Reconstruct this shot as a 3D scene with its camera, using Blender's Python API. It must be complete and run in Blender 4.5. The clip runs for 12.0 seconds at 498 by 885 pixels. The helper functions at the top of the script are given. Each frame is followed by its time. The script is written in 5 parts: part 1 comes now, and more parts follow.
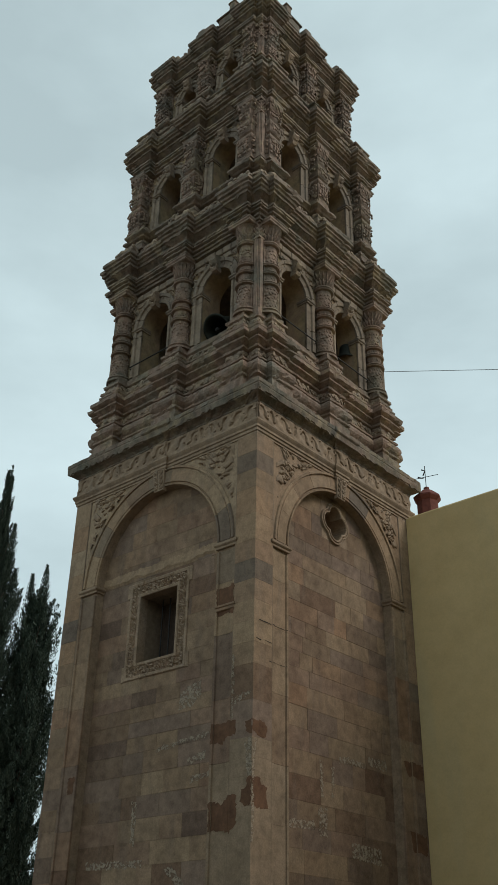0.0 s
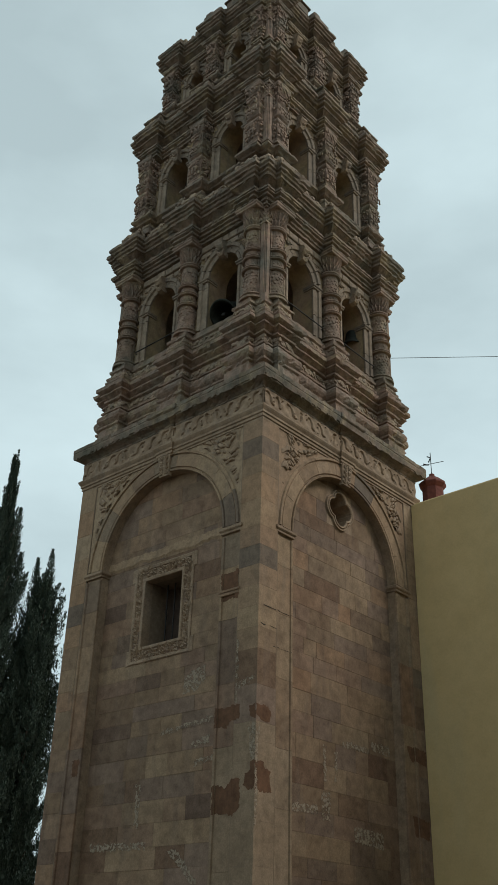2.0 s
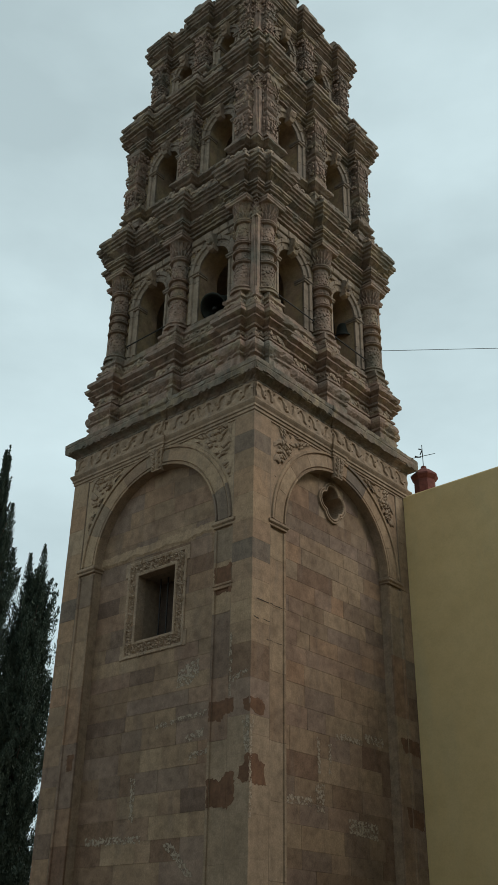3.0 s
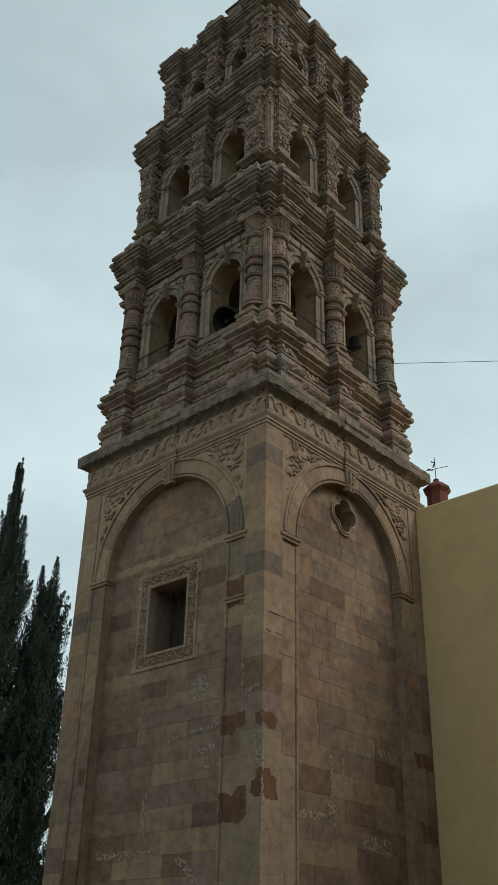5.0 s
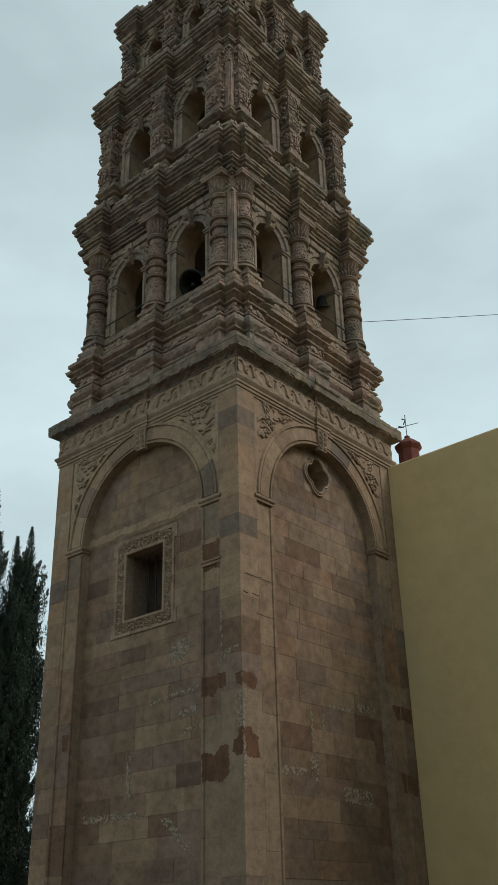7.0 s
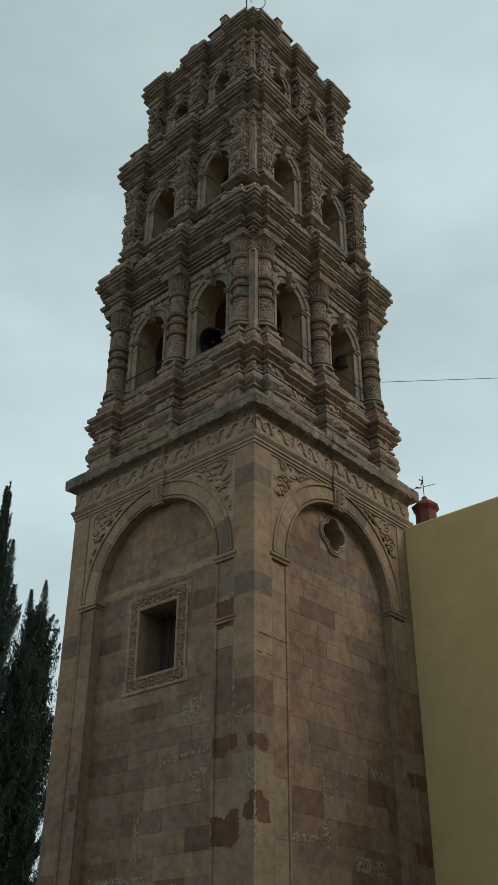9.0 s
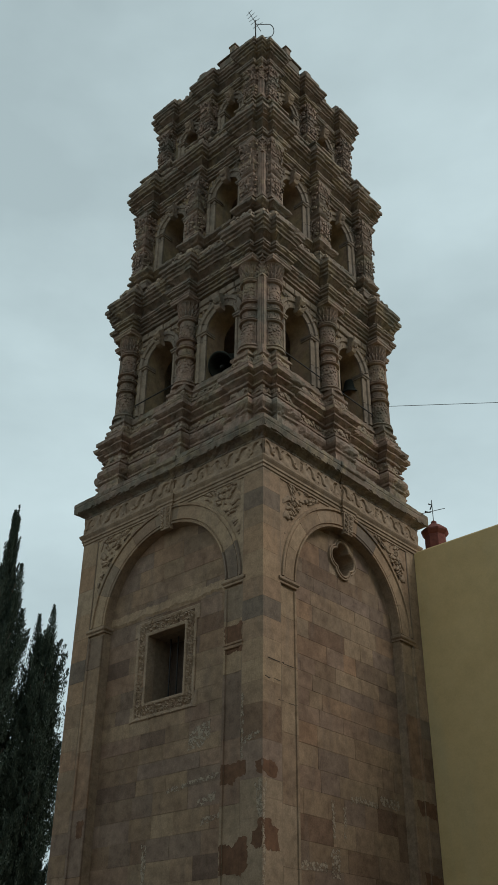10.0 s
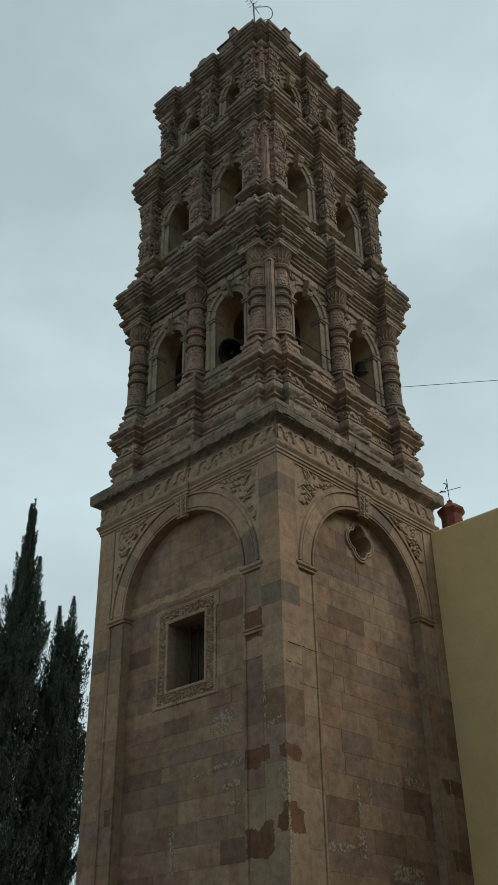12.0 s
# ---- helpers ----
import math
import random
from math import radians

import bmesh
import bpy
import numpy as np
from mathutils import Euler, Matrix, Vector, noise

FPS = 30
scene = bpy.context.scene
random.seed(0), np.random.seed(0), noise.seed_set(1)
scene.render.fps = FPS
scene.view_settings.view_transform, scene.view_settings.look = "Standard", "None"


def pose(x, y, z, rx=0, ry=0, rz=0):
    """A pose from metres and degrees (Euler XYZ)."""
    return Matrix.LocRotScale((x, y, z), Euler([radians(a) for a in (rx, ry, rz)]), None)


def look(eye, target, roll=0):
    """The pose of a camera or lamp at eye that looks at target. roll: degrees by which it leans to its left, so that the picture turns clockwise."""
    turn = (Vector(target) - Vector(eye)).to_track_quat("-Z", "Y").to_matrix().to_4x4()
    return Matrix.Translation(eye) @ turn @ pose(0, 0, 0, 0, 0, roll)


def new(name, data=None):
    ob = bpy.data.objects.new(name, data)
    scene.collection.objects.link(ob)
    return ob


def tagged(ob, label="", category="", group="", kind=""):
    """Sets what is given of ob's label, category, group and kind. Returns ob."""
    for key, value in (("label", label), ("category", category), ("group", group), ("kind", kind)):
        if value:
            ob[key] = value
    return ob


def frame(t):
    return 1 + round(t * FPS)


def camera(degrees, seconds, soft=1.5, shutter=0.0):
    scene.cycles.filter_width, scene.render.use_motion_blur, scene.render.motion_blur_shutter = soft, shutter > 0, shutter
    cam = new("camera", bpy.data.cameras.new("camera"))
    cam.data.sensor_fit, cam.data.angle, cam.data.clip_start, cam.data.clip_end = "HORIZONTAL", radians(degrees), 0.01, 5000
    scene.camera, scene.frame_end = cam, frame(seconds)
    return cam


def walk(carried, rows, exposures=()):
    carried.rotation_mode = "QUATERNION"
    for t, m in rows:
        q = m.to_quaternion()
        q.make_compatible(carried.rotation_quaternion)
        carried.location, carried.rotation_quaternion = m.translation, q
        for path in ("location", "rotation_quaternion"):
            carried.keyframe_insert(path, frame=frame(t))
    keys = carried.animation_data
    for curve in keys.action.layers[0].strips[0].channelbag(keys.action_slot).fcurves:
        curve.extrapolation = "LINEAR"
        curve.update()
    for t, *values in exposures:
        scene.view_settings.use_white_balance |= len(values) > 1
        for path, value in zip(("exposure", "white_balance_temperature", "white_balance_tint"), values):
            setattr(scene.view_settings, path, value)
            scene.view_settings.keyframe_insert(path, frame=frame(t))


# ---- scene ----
# camera: held by hand on one spot, turning only
cam = camera(29.24, 12.0, soft=1.3)
EYE = Vector((17.144, -19.021, 1.6))


def aim(yaw, pitch, roll):
    y, p = radians(yaw), radians(pitch)
    return look(EYE, EYE + Vector((math.cos(y) * math.cos(p), math.sin(y) * math.cos(p), math.sin(p))), roll)


TURNS = [
    (0, 131.87, 30.15, 1.21),
    (0.5, 132.22, 30.01, 1.97),
    (1, 132.34, 29.96, 2.14),
    (1.5, 132.37, 29.58, 1.86),
    (2, 132.23, 29.28, 1.75),
    (2.5, 131.97, 29.04, 1.28),
    (3, 131.66, 28.91, 1.03),
    (4.8, 131.38, 30.81, 1.71),
    (5, 132.51, 29.66, 1.44),
    (5.5, 135.86, 28.68, -3.03),
    (6, 135.38, 29.54, -2.44),
    (6.5, 131.62, 27.64, -2.03),
    (6.7, 130.80, 27.41, -1.74),
    (8.3, 130.69, 28.06, -0.50),
    (8.5, 130.37, 28.98, -0.46),
    (9, 131.69, 30.89, 0.27),
    (9.5, 132.31, 31.78, 0.42),
    (10, 132.32, 32.33, 0.63),
    (10.5, 132.18, 32.44, 0.42),
    (11, 132.82, 31.99, 0.47),
    (11.5, 133.28, 31.76, -0.14),
    (12, 133.25, 31.49, -0.88),
]
walk(cam, [(t, aim(a, b, c)) for t, a, b, c in TURNS], exposures=[(0.0, 0.18), (6.7, 0.18), (8.5, 0.1), (10.5, 0.0), (12.0, 0.06)])

# ---------------------------------------------------------------- light
world = bpy.data.worlds.new("sky")
scene.world = world
world.use_nodes = True
wn, wl = world.node_tree.nodes, world.node_tree.links
wn.clear()
w_out = wn.new("ShaderNodeOutputWorld")
w_bg = wn.new("ShaderNodeBackground")
w_sky = wn.new("ShaderNodeTexSky")
w_sky.sky_type, w_sky.sun_disc = "NISHITA", False
w_sky.sun_elevation, w_sky.sun_rotation = radians(43.8), radians(65.8)
w_sky.air_density, w_sky.dust_density, w_sky.ozone_density = 1.0, 3.0, 1.0
w_co = wn.new("ShaderNodeTexCoord")
w_map = wn.new("ShaderNodeMapping")
w_map.inputs["Scale"].default_value = (1.0, 1.0, 2.2)
w_n1 = wn.new("ShaderNodeTexNoise")
w_n1.inputs["Scale"].default_value, w_n1.inputs["Detail"].default_value, w_n1.inputs["Roughness"].default_value = 2.6, 6.0, 0.52
w_ramp = wn.new("ShaderNodeValToRGB")
w_ramp.color_ramp.elements[0].position, w_ramp.color_ramp.elements[0].color = 0.34, (4.75, 5.95, 6.2, 1)
w_ramp.color_ramp.elements[1].position, w_ramp.color_ramp.elements[1].color = 0.68, (6.4, 7.95, 8.25, 1)
w_sep = wn.new("ShaderNodeSeparateXYZ")
w_low = wn.new("ShaderNodeMapRange")
w_low.inputs["From Min"].default_value, w_low.inputs["From Max"].default_value = 0.1, 0.85
w_low.inputs["To Min"].default_value, w_low.inputs["To Max"].default_value = 1.3, 1.03
w_grad = wn.new("ShaderNodeVectorMath")
w_grad.operation = "SCALE"
w_mix = wn.new("ShaderNodeMixRGB")
w_mix.inputs["Fac"].default_value = 0.9
wl.new(w_co.outputs["Generated"], w_map.inputs["Vector"])
wl.new(w_map.outputs["Vector"], w_n1.inputs["Vector"])
wl.new(w_n1.outputs["Fac"], w_ramp.inputs["Fac"])
wl.new(w_sky.outputs["Color"], w_mix.inputs["Color1"])
wl.new(w_co.outputs["Generated"], w_sep.inputs["Vector"])
wl.new(w_sep.outputs["Z"], w_low.inputs["Value"])
wl.new(w_ramp.outputs["Color"], w_grad.inputs[0])
wl.new(w_low.outputs["Result"], w_grad.inputs["Scale"])
wl.new(w_grad.outputs["Vector"], w_mix.inputs["Color2"])
wl.new(w_mix.outputs["Color"], w_bg.inputs["Color"])
w_bg.inputs["Strength"].default_value = 0.085
wl.new(w_bg.outputs["Background"], w_out.inputs["Surface"])

sun_data = bpy.data.lights.new("sun", "SUN")
sun_data.energy, sun_data.angle, sun_data.color = 1.2, radians(20), (1.0, 0.96, 0.9)
sun = new("sun", sun_data)
sun.matrix_world = look((40, 18, 42), (0, 0, 0))


# ---------------------------------------------------------------- materials
def mat(name):
    m = bpy.data.materials.new(name)
    m.use_nodes = True
    return m, m.node_tree.nodes, m.node_tree.links, m.node_tree.nodes["Principled BSDF"]


def ramp_node(nodes, stops):
    r = nodes.new("ShaderNodeValToRGB")
    e = r.color_ramp.elements
    while len(e) < len(stops):
        e.new(0.5)
    for k, (p, c) in zip(e, stops):
        k.position, k.color = p, (*c, 1)
    return r


def noise_node(nodes, links, vec, scale, detail=5.0, rough=0.6):
    n = nodes.new("ShaderNodeTexNoise")
    n.inputs["Scale"].default_value, n.inputs["Detail"].default_value, n.inputs["Roughness"].default_value = scale, detail, rough
    links.new(vec, n.inputs["Vector"])
    return n.outputs["Fac"]


def mix(nodes, links, kind, fac, a, b):
    x = nodes.new("ShaderNodeMixRGB")
    x.blend_type = kind
    for sock, v in ((x.inputs["Fac"], fac), (x.inputs["Color1"], a), (x.inputs["Color2"], b)):
        if isinstance(v, (int, float)):
            sock.default_value = v
        elif isinstance(v, tuple):
            sock.default_value = (*v, 1)
        else:
            links.new(v, sock)
    return x.outputs["Color"]


GAIN = (1.38, 1.33, 1.26)      # overall paleness of the stone tones below


HAZED = (1.52, 1.49, 1.42)   # paler, greyer gain: lens haze over the belfries put into their stone


def tone(c, gain=GAIN):
    return tuple(x * y for x, y in zip(c, gain))


def stone(name, stops, stain, grime, rough=0.92, bump=0.4, per="object", spread=(0.3, 0.75), scale=1.0, pit=0.012, relief=9.0, mottle=1.0, gain=GAIN, moss=0.0):
    """Weathered stone: the ramp picks a tone for each piece, two noises stain it, fine noise gives grain."""
    m, n, l, b = mat(name)
    geo = n.new("ShaderNodeNewGeometry")
    vec = geo.outputs["Position"]
    if per == "object":
        rnd = n.new("ShaderNodeObjectInfo").outputs["Random"]
    elif per == "island":
        rnd = geo.outputs["Random Per Island"]
    else:
        rnd = noise_node(n, l, vec, 0.9, 3.0)
    r = ramp_node(n, [(p, tone(c, gain)) for p, c in stops])
    l.new(rnd, r.inputs["Fac"])
    big = ramp_node(n, [(spread[0], (0, 0, 0)), (spread[1], (1, 1, 1))])
    l.new(noise_node(n, l, vec, 1.1 * scale, 6.0, 0.62), big.inputs["Fac"])
    mapn = n.new("ShaderNodeMapping")
    mapn.inputs["Scale"].default_value = (3.2, 3.2, 0.55)
    l.new(vec, mapn.inputs["Vector"])
    streak = ramp_node(n, [(0.52, (0, 0, 0)), (0.72, (1, 1, 1))])
    l.new(noise_node(n, l, mapn.outputs["Vector"], 1.0 * scale, 4.0, 0.6), streak.inputs["Fac"])
    c = mix(n, l, "MIX", big.outputs["Color"], r.outputs["Color"], mix(n, l, "MULTIPLY", 1.0, r.outputs["Color"], stain))
    c = mix(n, l, "MIX", mix(n, l, "MULTIPLY", 1.0, streak.outputs["Color"], (0.6, 0.6, 0.6)), c, tone(grime, gain))
    if moss:
        patch = ramp_node(n, [(0.52, (0, 0, 0)), (0.68, (moss, moss, moss))])
        l.new(noise_node(n, l, vec, 0.55, 5.0, 0.6), patch.inputs["Fac"])
        c = mix(n, l, "MIX", patch.outputs["Color"], c, (0.14, 0.138, 0.10))
    fine = noise_node(n, l, vec, 26.0, 6.0, 0.7)
    grain = min(1.0, mottle)
    fr = ramp_node(n, [(0.3, (1 - 0.22 * grain, 1 - 0.22 * grain, 1 - 0.22 * grain)), (0.7, (1 + 0.16 * grain, 1 + 0.15 * grain, 1 + 0.13 * grain))])
    l.new(fine, fr.inputs["Fac"])
    c = mix(n, l, "MULTIPLY", 1.0, c, fr.outputs["Color"])
    mid = ramp_node(n, [(0.32, (1 - 0.3 * mottle, 1 - 0.31 * mottle, 1 - 0.32 * mottle)), (0.55, (1.0, 1.0, 1.0)), (0.75, (1 + 0.15 * mottle, 1 + 0.13 * mottle, 1 + 0.1 * mottle))])
    l.new(noise_node(n, l, vec, 4.3 * scale, 7.0, 0.7), mid.inputs["Fac"])
    c = mix(n, l, "MULTIPLY", 1.0, c, mid.outputs["Color"])
    l.new(c, b.inputs["Base Color"])
    b.inputs["Roughness"].default_value = rough
    b.inputs["Specular IOR Level"].default_value = 0.2
    bp = n.new("ShaderNodeBump")
    bp.inputs["Strength"].default_value, bp.inputs["Distance"].default_value = bump, pit
    l.new(mix(n, l, "ADD", 0.6, noise_node(n, l, vec, relief, 5.0, 0.65), fine), bp.inputs["Height"])
    l.new(bp.outputs["Normal"], b.inputs["Normal"])
    return m


def plain(name, color, rough=0.8, metal=0.0, vary=0.25, scale=8.0, bump=0.15):
    m, n, l, b = mat(name)
    vec = n.new("ShaderNodeNewGeometry").outputs["Position"]
    r = ramp_node(n, [(0.3, tuple(x * (1 - vary) for x in color)), (0.7, tuple(x * (1 + vary) for x in color))])
    l.new(noise_node(n, l, vec, scale, 6.0, 0.65), r.inputs["Fac"])
    l.new(r.outputs["Color"], b.inputs["Base Color"])
    b.inputs["Roughness"].default_value, b.inputs["Metallic"].default_value = rough, metal
    b.inputs["Specular IOR Level"].default_value = 0.25
    bp = n.new("ShaderNodeBump")
    bp.inputs["Strength"].default_value, bp.inputs["Distance"].default_value = bump, 0.01
    l.new(noise_node(n, l, vec, scale * 6, 5.0, 0.7), bp.inputs["Height"])
    l.new(bp.outputs["Normal"], b.inputs["Normal"])
    return m


TONES = [(0.0, (0.135, 0.085, 0.062)), (0.12, (0.195, 0.14, 0.10)), (0.26, (0.245, 0.18, 0.125)), (0.40, (0.20, 0.138, 0.108)),
         (0.52, (0.265, 0.20, 0.14)), (0.62, (0.15, 0.112, 0.09)), (0.74, (0.20, 0.15, 0.125)), (0.86, (0.235, 0.152, 0.102)), (0.93, (0.215, 0.16, 0.115)), (1.0, (0.12, 0.085, 0.07))]
FAIR = [(0.0, (0.20, 0.142, 0.10)), (0.25, (0.275, 0.205, 0.142)), (0.45, (0.225, 0.155, 0.11)), (0.62, (0.295, 0.225, 0.16)), (0.74, (0.14, 0.112, 0.092)), (0.84, (0.13, 0.106, 0.09)), (0.92, (0.25, 0.168, 0.112)), (1.0, (0.27, 0.20, 0.14))]
MEAN = (0.196, 0.14, 0.104)
TONES = [(p, tuple(m + 0.9 * (v - m) for v, m in zip(c, MEAN))) for p, c in TONES]
M_BLOCK = stone("ashlar_stone", TONES, (0.72, 0.70, 0.70), (0.125, 0.095, 0.078), spread=(0.35, 0.62), mottle=1.05)
M_FAIR = stone("fair_ashlar_stone", FAIR, (0.78, 0.76, 0.76), (0.16, 0.125, 0.10))
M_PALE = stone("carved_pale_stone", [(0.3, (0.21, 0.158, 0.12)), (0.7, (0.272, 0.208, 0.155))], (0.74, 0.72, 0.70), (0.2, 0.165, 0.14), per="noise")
M_RENDER = stone("worn_lime_render", [(0.3, (0.2, 0.152, 0.112)), (0.7, (0.245, 0.19, 0.143))], (0.8, 0.8, 0.8), (0.15, 0.118, 0.09), per="noise", bump=0.3)
M_JOINT = plain("lime_mortar", (0.20, 0.15, 0.11), 0.95)
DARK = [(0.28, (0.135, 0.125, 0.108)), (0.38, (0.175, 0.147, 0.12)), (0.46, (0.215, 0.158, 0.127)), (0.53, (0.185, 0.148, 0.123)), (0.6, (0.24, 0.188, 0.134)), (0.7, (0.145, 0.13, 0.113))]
M_BUFF = stone("buff_wall_stone", [(0.28, (0.14, 0.12, 0.098)), (0.45, (0.21, 0.165, 0.112)), (0.56, (0.178, 0.132, 0.105)), (0.7, (0.215, 0.172, 0.122))], (0.68, 0.67, 0.66), (0.13, 0.115, 0.10), per="noise", bump=0.6, pit=0.02, gain=(1.82, 1.7, 1.48), moss=0.25)
M_PINK = stone("reddish_pilaster_stone", [(0.3, (0.15, 0.135, 0.115)), (0.44, (0.195, 0.146, 0.122)), (0.54, (0.215, 0.15, 0.122)), (0.62, (0.235, 0.185, 0.135)), (0.72, (0.15, 0.13, 0.115))], (0.62, 0.62, 0.62), (0.11, 0.095, 0.085), per="noise", bump=0.55, pit=0.028, relief=9.0, mottle=1.4, gain=HAZED, moss=0.35)
# weathered tones; the low gain also paints in shade under the entablatures
M_DARK = stone("weathered_shaded_stone", DARK, (0.55, 0.55, 0.56), (0.09, 0.083, 0.074), per="noise", spread=(0.35, 0.7), bump=0.6, pit=0.028, relief=7.0, mottle=1.3, gain=(1.3, 1.29, 1.24), moss=0.28)
M_CARVE = stone("weathered_carving", [(0.3, (0.2, 0.178, 0.15)), (0.46, (0.25, 0.192, 0.155)), (0.58, (0.285, 0.222, 0.165)), (0.7, (0.21, 0.182, 0.158))], (0.55, 0.54, 0.54), (0.10, 0.09, 0.08), per="noise", bump=0.8, pit=0.03, relief=11.0, gain=HAZED, moss=0.4)
M_TRIM = stone("arch_stone", [(0.0, (0.205, 0.158, 0.118)), (0.5, (0.26, 0.2, 0.145)), (1.0, (0.165, 0.133, 0.108))], (0.66, 0.64, 0.62), (0.14, 0.12, 0.10), per="island", gain=(1.3, 1.33, 1.38))
M_YELLOW = stone("yellow_limewash", [(0.3, (0.37, 0.288, 0.158)), (0.7, (0.40, 0.316, 0.18))], (0.93, 0.93, 0.94), (0.33, 0.28, 0.175), per="noise", bump=0.12, scale=0.35, pit=0.005, mottle=0.3, gain=(1.52, 1.46, 1.36))
M_RED = plain("red_brick_paint", (0.15, 0.05, 0.04), 0.85)
M_IRON = plain("dark_iron", (0.035, 0.033, 0.032), 0.6, 0.7)
M_BRONZE = plain("bell_bronze", (0.03, 0.034, 0.03), 0.6, 0.5)
M_WOOD = plain("dark_wood", (0.07, 0.05, 0.04), 0.8)
M_SPALL = plain("bare_red_stone", (0.132, 0.07, 0.042), 0.95, 0.0, 0.35, 5.0, 0.6)
M_LIME = plain("lime_bloom", (0.295, 0.238, 0.182), 0.95, 0.0, 0.25, 18.0)
# the bloom has flaked away in places: holes follow a noise
_n, _l = M_LIME.node_tree.nodes, M_LIME.node_tree.links
_hole = ramp_node(_n, [(0.44, (1, 1, 1)), (0.52, (0, 0, 0))])
_l.new(noise_node(_n, _l, _n.new("ShaderNodeNewGeometry").outputs["Position"], 13.0, 5.0, 0.7), _hole.inputs["Fac"])
_mixs = _n.new("ShaderNodeMixShader")
_l.new(_hole.outputs["Color"], _mixs.inputs["Fac"])
_l.new(_n["Principled BSDF"].outputs["BSDF"], _mixs.inputs[1])
_l.new(_n.new("ShaderNodeBsdfTransparent").outputs["BSDF"], _mixs.inputs[2])
_l.new(_mixs.outputs["Shader"], _n["Material Output"].inputs["Surface"])
M_GAP = plain("open_joint_shade", (0.035, 0.03, 0.026), 0.95)
M_EARTH = plain("packed_earth", (0.11, 0.09, 0.07), 0.95, 0.0, 0.3, 1.5)
M_BARK = plain("bark", (0.09, 0.07, 0.055), 0.95)


def leafy(name, lo, hi):
    m, n, l, b = mat(name)
    r = ramp_node(n, [(0.0, lo), (1.0, hi)])
    l.new(n.new("ShaderNodeNewGeometry").outputs["Random Per Island"], r.inputs["Fac"])
    l.new(r.outputs["Color"], b.inputs["Base Color"])
    b.inputs["Roughness"].default_value = 0.75
    b.inputs["Specular IOR Level"].default_value = 0.2
    return m


M_CYPRESS = leafy("cypress_leaf", (0.034, 0.05, 0.039), (0.064, 0.085, 0.062))
M_LEAF = leafy("broad_leaf", (0.032, 0.055, 0.02), (0.075, 0.11, 0.04))


